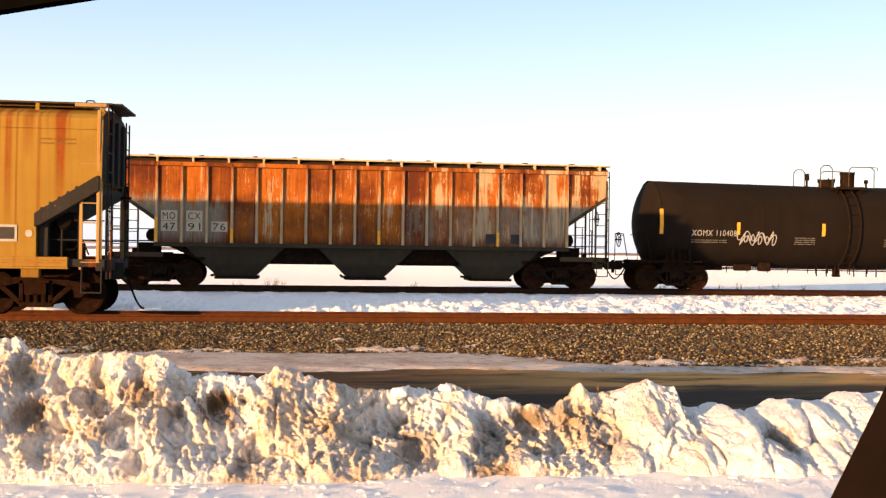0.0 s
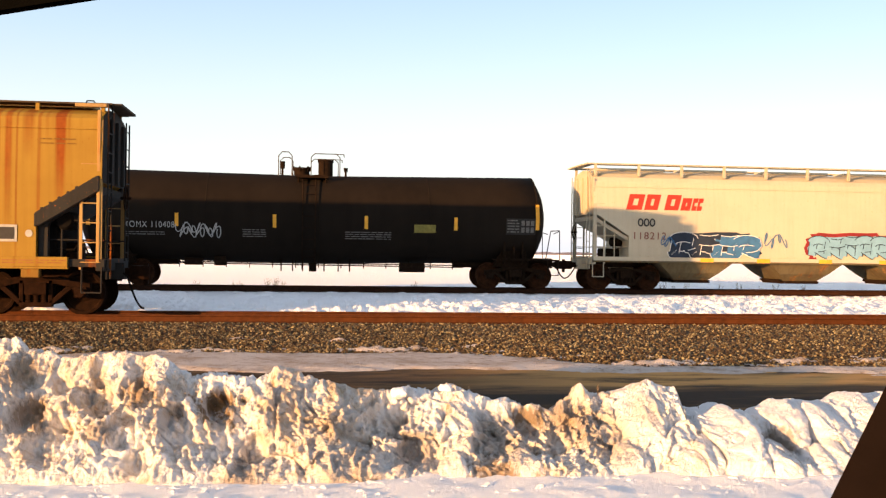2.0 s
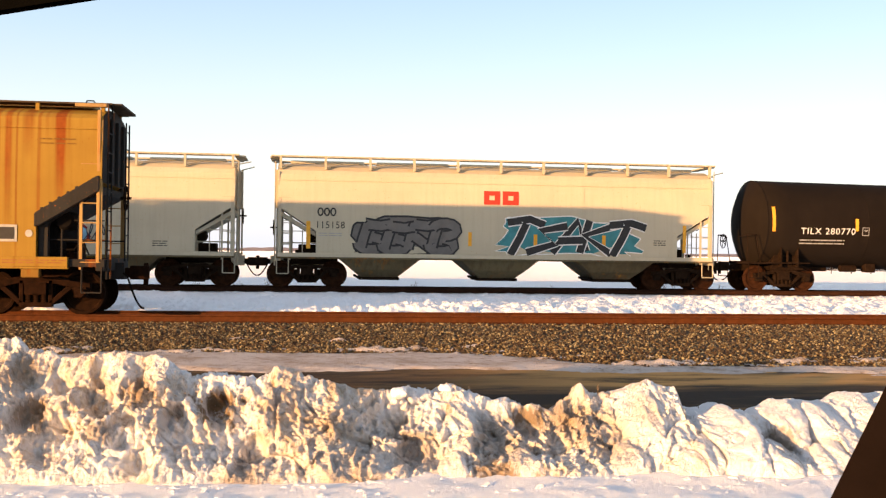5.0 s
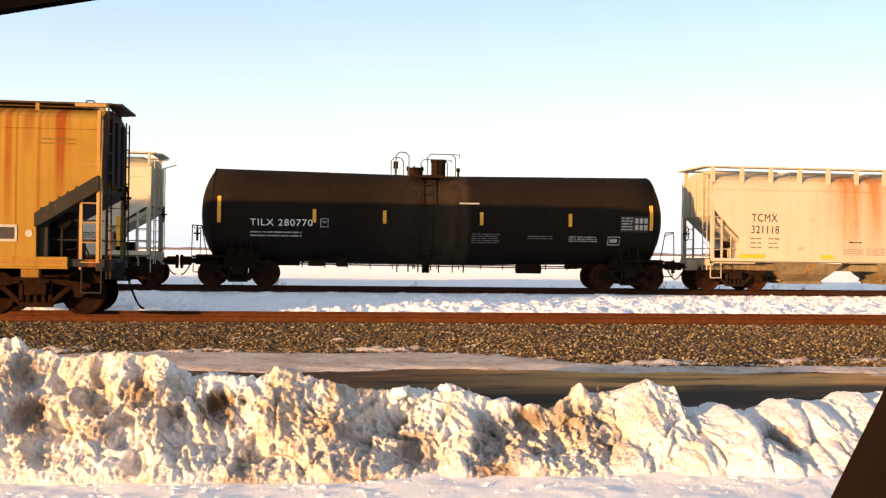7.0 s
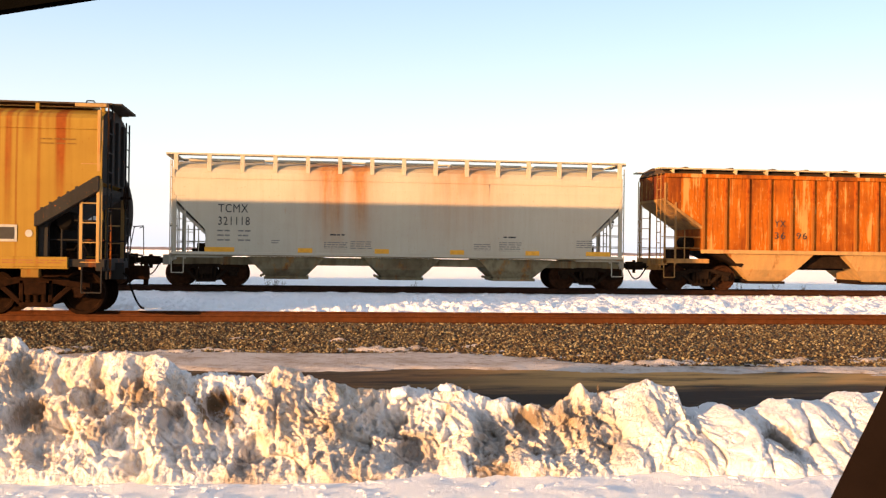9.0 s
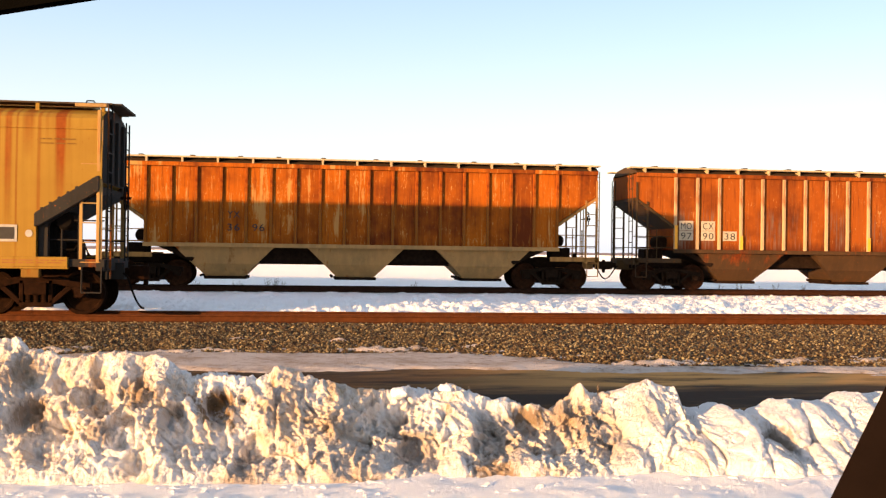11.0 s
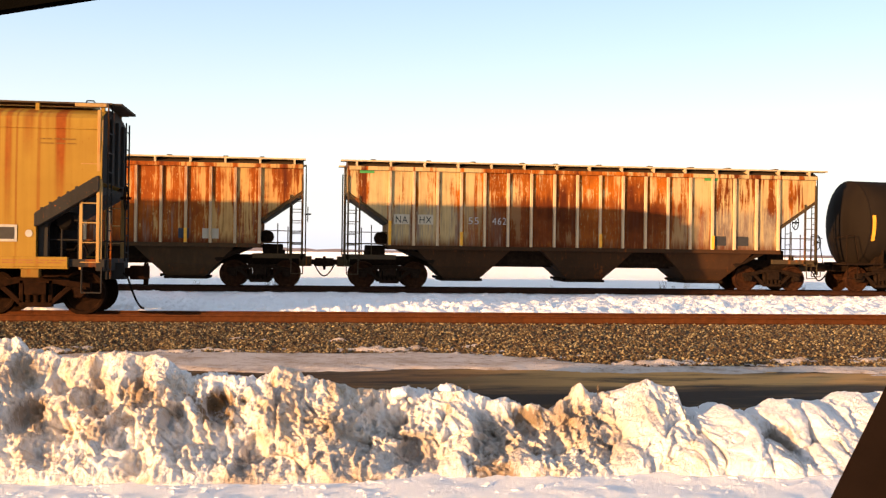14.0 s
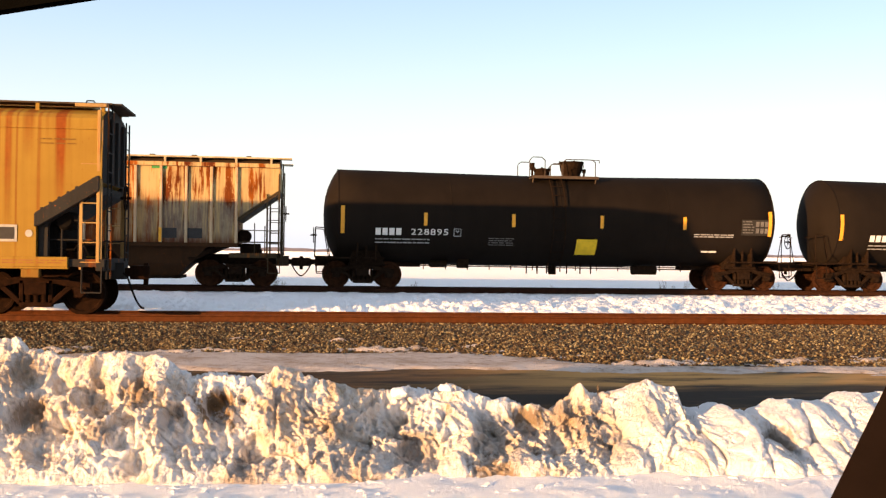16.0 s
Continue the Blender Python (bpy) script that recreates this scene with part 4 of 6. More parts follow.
# ---- tank car ----
def tank_car(label, half, mats, seed, dome=0.0, long_rail=False, body=None, ladder_x=-0.15, TR=1.57, TC=2.45):
    shell_mat, gear_mat, wheel_mat, rail_mat = mats
    car = thing("tank_car", label, "railway car", "cars of the moving train")

    def tank_w(x, z):
        dz = max(-TR * 0.97, min(TR * 0.97, z - TC - 0.10 * abs(x) / 8.0 + 0.06))
        return math.sqrt(TR * TR - dz * dz)

    rng = random.Random(seed)
    body = body or half - 0.66
    bm = B()
    seg = 40
    rings = []
    straight = body - 0.5
    xs = [(-straight - 0.5 * (1 - r ** 2.4), r) for r in (0.02, 0.2, 0.4, 0.58, 0.74, 0.86, 0.94, 0.985)]
    xs += [(-straight + straight * k / 8, 1.0) for k in range(9)]
    xs += [(-x, r) for x, r in xs[-2::-1]]
    for x, r in xs:
        zc = TC - 0.06 + 0.10 * abs(x) / 8.0
        rings.append([(x, TR * r * math.cos(j * math.tau / seg), zc + TR * r * math.sin(j * math.tau / seg)) for j in range(seg)])
    loft(bm, rings)
    part("tank", bm, shell_mat, car, smooth=True)
    for x in (-straight, -straight * 0.5, 0.0, straight * 0.5, straight):
        bm = B()
        zc = TC - 0.06 + 0.10 * abs(x) / 8.0
        ra = [[(xx, (TR + o) * math.cos(j * math.tau / seg), zc + (TR + o) * math.sin(j * math.tau / seg)) for j in range(seg)]
              for xx, o in ((x - 0.03, 0.0), (x - 0.02, 0.006), (x + 0.02, 0.006), (x + 0.03, 0.0))]
        loft(bm, ra, False)
        part("weld_seam", bm, shell_mat, car, smooth=True)
    # manway, valve housing, platform and railings
    dx = dome
    bm = B()
    vr = 0.44 if long_rail else 0.26
    vx, vz = dx + (0.68 if long_rail else 0.42), TC + TR
    wide = [(vz - 0.12, vr * 0.75), (vz + 0.05, vr * 0.78), (vz + 0.2, vr * 0.92), (vz + 0.42, vr), (vz + 0.46, vr * 1.06), (vz + 0.5, vr * 1.06), (vz + 0.51, vr * 0.9)]
    loft(bm, [[(vx + r * math.cos(k * math.tau / 20), r * math.sin(k * math.tau / 20), z) for k in range(20)] for z, r in (wide if long_rail else [(z, vr if z < vz + 0.45 else vr * 1.08) for z, r in wide])])
    for k in range(8):
        a = k * math.tau / 8
        rod(bm, (vx + vr * math.cos(a), vr * math.sin(a), vz + 0.42), (vx + vr * math.cos(a), vr * math.sin(a), vz + 0.53), 0.025, 6)
    part("valve_housing", bm, gear_mat, car)
    bm = B()
    rod(bm, (dx - 0.43, 0, TC + TR - 0.12), (dx - 0.43, 0, TC + TR + 0.16), 0.28, 20)
    rod(bm, (dx - 0.43, 0, TC + TR + 0.16), (dx - 0.43, 0, TC + TR + 0.22), 0.32, 20)
    for k in range(6):
        a = k * math.tau / 6 + 0.3
        rod(bm, (dx - 0.43 + 0.3 * math.cos(a), 0.3 * math.sin(a), TC + TR + 0.1), (dx - 0.43 + 0.3 * math.cos(a), 0.3 * math.sin(a), TC + TR + 0.27), 0.03, 6)
    part("manway", bm, gear_mat, car)
    bm = B()
    rx = dx - (0.75 if long_rail else 1.12)
    rod(bm, (rx, 0.2, TC + TR - 0.1), (rx, 0.2, TC + TR + 0.3), 0.04, 10)
    rod(bm, (rx, 0.2, TC + TR + 0.2), (rx, 0.2, TC + TR + 0.46), 0.09, 10)
    part("relief_valve", bm, gear_mat, car)
    part("vent_pipe", rod(rod(B(), (dx + 1.14, -0.1, TC + TR - 0.1), (dx + 1.14, -0.1, TC + TR + 0.2), 0.04, 8), (dx + 1.14, -0.1, TC + TR + 0.1), (dx + 1.14, -0.1, TC + TR + 0.24), 0.075, 10), gear_mat, car)
    zt = TC + TR
    for sy in (-1, 1):
        bm = B()
        y = sy * 0.85
        px0, px1 = (dx - 1.05, dx + 1.42) if long_rail else (dx - 0.6, dx + 0.5)
        box(bm, px0, px1, y - 0.26, y + 0.26, zt - 0.2, zt - 0.16)
        box(bm, px0, px1, y + sy * 0.25 - 0.015, y + sy * 0.25 + 0.015, zt - 0.2, zt - 0.1)
        for bx in (px0 + 0.08, px1 - 0.08):
            rod(bm, (bx, y, zt - 0.45), (bx, y + sy * 0.2, zt - 0.18), 0.03, 5)
        part("platform", bm, rail_mat if long_rail else gear_mat, car)
        bm = B()
        y = sy * 1.08
        zz = zt - 0.16
        if long_rail:
            hoops = ((-1.12, -0.56, 0.72), (-0.36, 0.06, 0.5), (0.1, 1.3, 0.66))
        else:
            hoops = ((-1.22, -0.76, 0.84), (-0.1, 0.9, 0.8))
        for a, b, h in hoops:
            hb = B()
            pipe(hb, [(dx + a, y, zz), (dx + a, y, zz + h * 0.85), (dx + a + 0.12, y, zz + h), (dx + b - 0.12, y, zz + h), (dx + b, y, zz + h * 0.85), (dx + b, y, zz)], 0.017, 6)
            part("handrail", hb, rail_mat, car)
        bm.free()
        last_x, last_h = (1.3, 0.66) if long_rail else (0.9, 0.8)
        part("grab_iron", pipe(B(), [(dx + last_x - 0.3, y, zz + last_h), (dx + last_x + 0.14, y, zz + last_h - 0.01), (dx + last_x + 0.14, y, zz + last_h - 0.12)], 0.015, 5), rail_mat, car)
        bm = B()
        n = 14
        for xo in (-0.22, 0.22):
            pts = []
            for k in range(n + 1):
                a = math.radians(62 - k * (62 + 58) / n)
                pts.append((dx + ladder_x + xo, sy * (TR + 0.1) * math.cos(a), TC - 0.05 + (TR + 0.1) * math.sin(a)))
            pipe(bm, pts + [(dx + ladder_x + xo, pts[-1][1], 0.62)], 0.022, 5)
        for k in range(9):
            a = math.radians(58 - k * 14)
            p = (sy * (TR + 0.1) * math.cos(a), TC - 0.05 + (TR + 0.1) * math.sin(a))
            rod(bm, (dx + ladder_x - 0.22, p[0], p[1]), (dx + ladder_x + 0.22, p[0], p[1]), 0.014, 5)
        part("tank_ladder", bm, gear_mat, car)
    # sills, bolsters, end platforms
    for s in (-1, 1):
        bm = B()
        box(bm, *sorted((s * 4.9, s * (half - 0.5))), -0.32, 0.32, 0.74, 1.1)
        prof = [(s * 6.2, 0.78), (s * 7.5, 0.78), (s * 7.35, 1.4), (s * 6.5, 1.4)]
        loft(bm, [[(x, -1.1, z) for x, z in prof], [(x, 1.1, z) for x, z in prof]])
        for xx in (6.55, 7.2):
            box(bm, *sorted((s * (xx - 0.03), s * (xx + 0.03))), -1.35, 1.35, 0.9, 1.75)
        part("stub_sill", bm, gear_mat, car, bevel=0.01)
        bm = B()
        e = half - 0.5
        box(bm, *sorted((s * (e - 0.75), s * e)), -1.4, 1.4, 1.0, 1.06)
        box(bm, *sorted((s * (e - 2.4), s * (e - 0.7))), -1.42, -1.16, 1.02, 1.07)
        box(bm, *sorted((s * (e - 2.4), s * (e - 0.7))), 1.16, 1.42, 1.02, 1.07)
        part("end_platform", bm, gear_mat, car)
        for y in (-1.38, 1.38):
            bm = B()
            pipe(bm, [(s * (e - 0.5), y, 1.05), (s * (e - 0.32), y, 2.08), (s * e, y, 2.1), (s * (e + 0.02), y, 1.05)], 0.018, 5)
            pipe(bm, [(s * (e - 0.04), y, 1.0), (s * (e - 0.04), y * 1.03, 0.5), (s * (e - 0.42), y * 1.03, 0.5), (s * (e - 0.42), y, 1.0)], 0.018, 5)
            rod(bm, (s * e, y, 2.08), (s * e, y * 0.36, 2.0), 0.016, 5)
            part("end_railing", bm, gear_mat, car)
            part("tank_bracket", rod(B(), (s * 6.9, y * 0.88, 1.1), (s * 6.9, y * 0.88, 1.9), 0.05, 6), gear_mat, car)
    # fittings below the tank
    bm = B()
    rod(bm, (dx, 0, TC - TR - 0.35), (dx, 0, TC - TR + 0.15), 0.14, 12)
    rod(bm, (dx, -0.25, TC - TR - 0.3), (dx, 0.25, TC - TR - 0.3), 0.05, 8)
    part("outlet_valve", bm, gear_mat, car)
    bm = B()
    rod(bm, (-5.2, -0.5, 0.80), (5.2, -0.5, 0.74), 0.022, 6)
    rod(bm, (-5.2, 0.3, 0.84), (5.2, 0.3, 0.8), 0.022, 6)
    for k in range(13):
        x = -4.8 + k * 0.8
        rod(bm, (x, -0.5, 0.66), (x, -0.5, 1.2), 0.018, 5)
    for x in (dx - 1.1, dx - 0.7, dx - 0.35, dx + 0.4, dx + 0.9, dx + 1.3):
        rod(bm, (x, -0.6, 0.55), (x, -0.6, 1.1), 0.025, 5)
    part("brake_rod", bm, gear_mat, car)
    bm = B()
    rod(bm, (-4.6, -0.75, 0.86), (-4.0, -0.75, 0.86), 0.13, 12)
    part("brake_cylinder", bm, gear_mat, car)
    part("brake_valve", box(B(), -3.6, -3.2, -0.8, -0.5, 0.72, 1.05), gear_mat, car, bevel=0.02)
    part("air_reservoir", rod(B(), (2.85, -0.75, 0.72), (3.75, -0.75, 0.72), 0.17, 14), gear_mat, car)
    brake_wheel(car, -(half - 0.44), 0.75, 1.85, gear_mat)
    add_trucks(car, 7.0, gear_mat, wheel_mat)
    add_couplers(car, half, gear_mat)
    return car, tank_w, rng, body


def data_panel(car, rng, x, z, surf, mat):
    """The stencilled test record near a tank's end: a block of lines and three columns, on a worn panel."""
    part("stencil_panel", patch(B(), x - 0.04, x + 1.02, z - 0.52, z + 0.05, surf, 0.005), STENCIL, car)
    bars(car, rng, x, z, 0.42, 5, lambda a, b: surf(a, b) + 0.004, mat, 0.04, 0.1)
    bm = B()
    for c in range(3):
        for r in range(2):
            patch(bm, x + 0.5 + c * 0.17, x + 0.62 + c * 0.17, z - 0.2 - r * 0.24, z - 0.02 - r * 0.24, surf, 0.011)
    part("stencil_block", bm, mat, car)


def reflectors(car, surf, spots, mat=None, parent_name="reflector_strip"):
    """Yellow reflector strips: (x, low z, high z, width)."""
    for x, z0, z1, w in spots:
        part(parent_name, patch(B(), x - w / 2, x + w / 2, z0, z1, surf, 0.012), mat or YELLOW, car, "yellow reflective strip")


# ---- ground ----
def fbm(x, y, z=0.0, o=4):
    return noise.fractal(Vector((x, y, z)), 1.0, 2.0, o, noise_basis="PERLIN_ORIGINAL")


def grid_mesh(name, xs, ys, height, mat, smooth=True):
    verts = [(x, y, height(x, y)) for y in ys for x in xs]
    n = len(xs)
    faces = [(j * n + i, j * n + i + 1, (j + 1) * n + i + 1, (j + 1) * n + i) for j in range(len(ys) - 1) for i in range(n - 1)]
    me = bpy.data.meshes.new(name)
    me.from_pydata(verts, [], faces)
    for p in me.polygons:
        p.use_smooth = smooth
    me.materials.append(mat)
    return me


def span(a, b, n):
    return [a + (b - a) * k / n for k in range(n + 1)]


def ground_z(x, y):
    near = -0.72
    if y > 39.5:
        return -0.46 - min(0.25, (y - 39.5) * 0.02)
    if y > 25:
        return -0.5
    return near


gx = [-3000, -1200, -500, -200, -90] + span(-50, 60, 44) + [90, 200, 500, 1200, 3000]
gy = [-400, -120, -40, -12] + span(-4, 46, 50) + [50, 56, 64, 80, 110, 160, 260, 500, 1000, 1900, 3600]
tagged(new("ground", grid_mesh("ground", gx, gy, ground_z, FIELD)), "flat open field covered with old snow", "ground", kind="structure")


def toe(x):
    """The near edge of the ballast."""
    k = max(0.0, min(1.0, (x - 2.6) / 3.6))
    return 20.0 - 2.5 * (k * k * (3 - 2 * k)) + 0.35 * fbm(x * 0.5, 3.1)


def bed_z(x, y):
    t = toe(x)
    if y >= 22.9:
        return -0.35 + 0.01 * fbm(x * 3, y * 3)
    k = max(0.0, (y - t) / (22.9 - t))
    return -0.715 + 0.365 * k ** 0.85 + 0.018 * fbm(x * 1.5, y * 1.5)


def road_z(x, y):
    return -0.712 + 0.006 * fbm(x * 0.6, y * 0.8)


tagged(new("road", grid_mesh("road", span(-30, 40, 90), span(10.5, 20.2, 20), road_z, MUD)), "wet dark dirt track with thawed mud", "road", kind="structure")


def ice_z(x, y):
    edge = 16.75 + 0.35 * fbm(x * 0.35, 7.7) + 0.5 * fbm(x * 0.16, 1.2) + 0.25 * max(0, 2 - x) * 0.0
    t = toe(x)
    if y > t - 0.1:
        return bed_z(x, y) - 0.01 + 0.07 * (1.5 * fbm(x * 0.8, y * 2.2, 3.3) + 0.8 * fbm(x * 4, y * 7, 1.0)) - 0.035 * max(0.0, y - t) - 0.2 * max(0.0, y - t - 1.2)
    d = min(y - edge, 1.0)
    return -0.73 + max(-0.05, min(0.06, 0.12 * d + 0.05 * fbm(x * 1.1, y * 2.0)))


tagged(new("ice_sheet", grid_mesh("ice_sheet", span(-12, 20, 420), span(15.6, 21.6, 110), ice_z, ICE)), "dirty refrozen slush beside the ballast", "ice", kind="structure")

# ballast bed with loose stones
bed_xs = span(-60, 80, 420)
BED = plain("ballast_bed_mat", (0.06, 0.037, 0.015), 0.95, 0, 0.5, 12)
tagged(new("ballast_bed", grid_mesh("ballast_bed", bed_xs, span(16.8, 26.2, 50), bed_z, BED)), "bed of grey and brown crushed stone", "ballast", kind="structure")


def stone_mat():
    m, nt, b = nmat("ballast_stone_mat", 0.9, 0.0, (0.2, 0.17, 0.13))
    g = nt.nodes.new("ShaderNodeNewGeometry")
    r = nt.nodes.new("ShaderNodeValToRGB")
    e = r.color_ramp.elements
    e[0].position, e[0].color = 0.0, (0.03, 0.016, 0.007, 1)
    e[1].position, e[1].color = 1.0, (0.35, 0.285, 0.14, 1)
    for p, c in ((0.4, (0.062, 0.036, 0.013, 1)), (0.72, (0.125, 0.09, 0.038, 1)), (0.93, (0.26, 0.205, 0.11, 1))):
        n = e.new(p)
        n.color = c
    nt.links.new(g.outputs["Random Per Island"], r.inputs[0])
    nt.links.new(r.outputs[0], b.inputs["Base Color"])
    return m


def scatter_stones(name, count, seed, area, size, surf, mat, label):
    rng = random.Random(seed)
    base = [(1, 0, 0), (-1, 0, 0), (0, 1, 0), (0, -1, 0), (0, 0, 1), (0, 0, -1)]
    tri = [(0, 2, 4), (2, 1, 4), (1, 3, 4), (3, 0, 4), (2, 0, 5), (1, 2, 5), (3, 1, 5), (0, 3, 5)]
    verts, faces = [], []
    for _ in range(count):
        x, y = area(rng)
        s = rng.uniform(*size)
        q = Euler((rng.uniform(0, 6), rng.uniform(0, 6), rng.uniform(0, 6))).to_matrix()
        z = surf(x, y) + s * rng.uniform(-0.1, 0.5)
        o = len(verts)
        for p in base:
            v = q @ (Vector(p) * s * rng.uniform(0.6, 1.25))
            verts.append((x + v.x, y + v.y, z + v.z * 0.8))
        faces += [(a + o, b + o, c + o) for a, b, c in tri]
    me = bpy.data.meshes.new(name)
    me.from_pydata(verts, [], faces)
    me.materials.append(mat)
    return tagged(new(name, me), label, "ballast", kind="stuff")


def on_bed(rng):
    x = rng.uniform(-9.5, 15)
    return x, rng.uniform(toe(x) - 0.1, 23.2)


scatter_stones("ballast_stones", 38000, 5, on_bed, (0.018, 0.044), bed_z, stone_mat(), "loose grey, tan and brown crushed stones")


# ---- rails ----
def rail_mesh(name, mat):
    bm = B()
    prof = [(-0.07, -0.18), (0.07, -0.18), (0.07, -0.165), (0.012, -0.14), (0.012, -0.045), (0.036, -0.03), (0.036, -0.006), (0.026, 0.0),
            (-0.026, 0.0), (-0.036, -0.006), (-0.036, -0.03), (-0.012, -0.045), (-0.012, -0.14), (-0.07, -0.165)]
    loft(bm, [[(x, y, z) for y, z in prof] for x in (-700, -60, 80, 900)])
    return mesh_of(name, bm, mat)


rail_me, far_rail_me = rail_mesh("rail", RAIL), rail_mesh("far_rail", FAR_RAIL_SHADED)
for yc, zc in ((NEAR_Y, NEAR_Z), (FAR_Y, 0.0)):
    for s in (-1, 1):
        r = tagged(new("rail", rail_me if yc < 30 else far_rail_me), "rusty brown steel rail", "rail", "rails of the two tracks", "structure")
        r.location = (0, yc + s * 0.7175, zc)
tie_bm = B()
box(tie_bm, -0.115, 0.115, -1.3, 1.3, -0.2, 0.0)
tie_me = mesh_of("tie", tie_bm, TIE, bevel=0.012)
for k in range(70):
    t = tagged(new("tie", tie_me), "dark weathered wooden railway tie", "railway tie", "ties under the near track", "structure")
    t.location = (-14 + k * 0.54, NEAR_Y, NEAR_Z - 0.178)


# ---- snow between the tracks and beyond ----
def mid_z(x, y):
    if 36.3 < y < 38.6:
        return -0.2 + 0.012 * fbm(x * 2, y * 2) - 0.1 * (1 - max(0, min(1, (38.6 - y) / 0.4)))
    k = max(0.0, min(1.0, (y - 25.2) / 0.9))
    lump = 0.10 * fbm(x * 0.55, y * 0.5, 2.0) + 0.085 * fbm(x * 1.7, y * 1.5, 5.0) + 0.05 * fbm(x * 4.3, y * 3.7, 9.0, 3)
    fall = max(0.0, min(1.0, (36.3 - y) / 2.5))
    v = Vector((x, y, 0.0))
    clod = 0.09 * abs(noise.noise(v * 1.7)) + 0.09 * abs(noise.noise(v * 3.4 + Vector((9, 3, 1)))) + 0.09 * abs(noise.noise(v * 7.0)) - 0.01
    near = max(0.6, min(1.0, (34.0 - y) / 5.0)) * max(0.0, min(1.0, (36.4 - y) / 0.3))
    return -0.36 + 0.14 * k + lump * k * (0.35 + 0.65 * fall) + clod * k * near


tagged(new("snow_strip", grid_mesh("snow_strip", span(-11, 27, 900), span(25.1, 38.7, 190), mid_z, SNOW)), "lumpy old snow between the two tracks", "snow", kind="structure")


def shoulder_z(x, y):
    k = max(0.0, min(1.0, (y - 38.6) / 5.0))
    return -0.22 - 0.3 * k + 0.04 * fbm(x * 0.5, y * 0.5)


tagged(new("snow_shoulder", grid_mesh("snow_shoulder", span(-60, 110, 240), span(38.5, 44.5, 16), shoulder_z, FIELD)), "smooth snow beside the far track", "snow", kind="structure")

# ---- ploughed snow bank ----
RIDGE = ((-7.0, 0.3), (-3.0, 0.34), (-2.66, 0.46), (-2.5, 0.3), (-2.0, 0.27), (-1.8, 0.3), (-1.3, 0.27), (-1.08, 0.13), (-0.54, 0.09), (-0.28, 0.17), (0.1, 0.07),
         (0.5, -0.03), (1.2, -0.05), (1.38, 0.0), (1.65, -0.1), (2.15, -0.17), (2.32, -0.24), (2.5, -0.13), (2.63, 0.01), (2.84, -0.1), (3.05, -0.09), (3.31, 0.01),
         (3.54, -0.04), (3.69, -0.27), (3.86, -0.36), (4.2, -0.25), (4.55, -0.28), (4.8, -0.19), (5.15, -0.27), (5.8, -0.12), (9.0, 0.1))
# hollows melted into the face (x, z, radius, depth) and smooth boulders of snow that stand out of it
HOLLOWS = ((-2.2, 0.07, 0.08, 0.12), (-2.46, -0.17, 0.15, 0.2), (-2.2, -0.42, 0.2, 0.2), (-1.86, -0.08, 0.18, 0.24), (-1.83, 0.19, 0.12, 0.16), (-1.5, 0.17, 0.13, 0.16),
           (-1.6, -0.32, 0.14, 0.2), (-1.4, -0.5, 0.13, 0.16), (-0.8, -0.13, 0.15, 0.3), (-1.14, -0.3, 0.18, 0.18), (-0.46, -0.42, 0.13, 0.2), (-0.4, 0.08, 0.13, 0.14),
           (0.74, -0.25, 0.18, 0.2), (0.92, -0.48, 0.13, 0.18), (1.7, -0.44, 0.18, 0.18), (2.1, -0.3, 0.17, 0.26), (2.33, -0.45, 0.11, 0.16), (2.57, -0.14, 0.11, 0.16), (4.47, -0.47, 0.15, 0.07))
BOULDERS = ((3.96, -0.46, 0.29, 0.27), (4.62, -0.3, 0.2, 0.2), (5.08, -0.4, 0.26, 0.25), (3.15, -0.24, 0.24, 0.12), (4.3, -0.6, 0.16, 0.15), (4.85, -0.62, 0.18, 0.16),
            (3.62, -0.58, 0.16, 0.13), (5.45, -0.3, 0.24, 0.2), (1.3, -0.64, 0.13, 0.12), (1.95, -0.64, 0.15, 0.13), (2.9, -0.64, 0.18, 0.12), (3.45, -0.66, 0.16, 0.1))


def ridge(x):
    for (xa, za), (xb, zb) in zip(RIDGE, RIDGE[1:]):
        if xa <= x <= xb:
            k = (x - xa) / (xb - xa)
            return za + (zb - za) * k * k * (3 - 2 * k)
    return RIDGE[0][1] if x < RIDGE[0][0] else RIDGE[-1][1]


def billow(p, *layers):
    """Rounded lumps with sharp creases between them."""
    return sum(a * 0.62 * (1 - (1 - min(1.0, 1.9 * abs(noise.noise(p * f)))) ** 2) for f, a in layers)


def cups(p, *layers):
    """Sun-melted snow: rounded hollows that meet in sharp crests."""
    return sum(a * (1 - min(1.0, 2.1 * abs(noise.noise(p * f)))) ** 1.5 for f, a in layers)


def chunks(p, f, a):
    """Broken blocks: facets that tilt each its own way, with cracks between them."""
    dist, pts = noise.voronoi(p * f)
    c = pts[0]
    r = noise.noise_vector(c * 7.3)
    gap = min(1.0, (dist[1] - dist[0]) * 3.5)
    return a * (0.7 * r.x + 1.3 * (p * f - c).dot(r) - 0.4 * (1 - gap) ** 2)


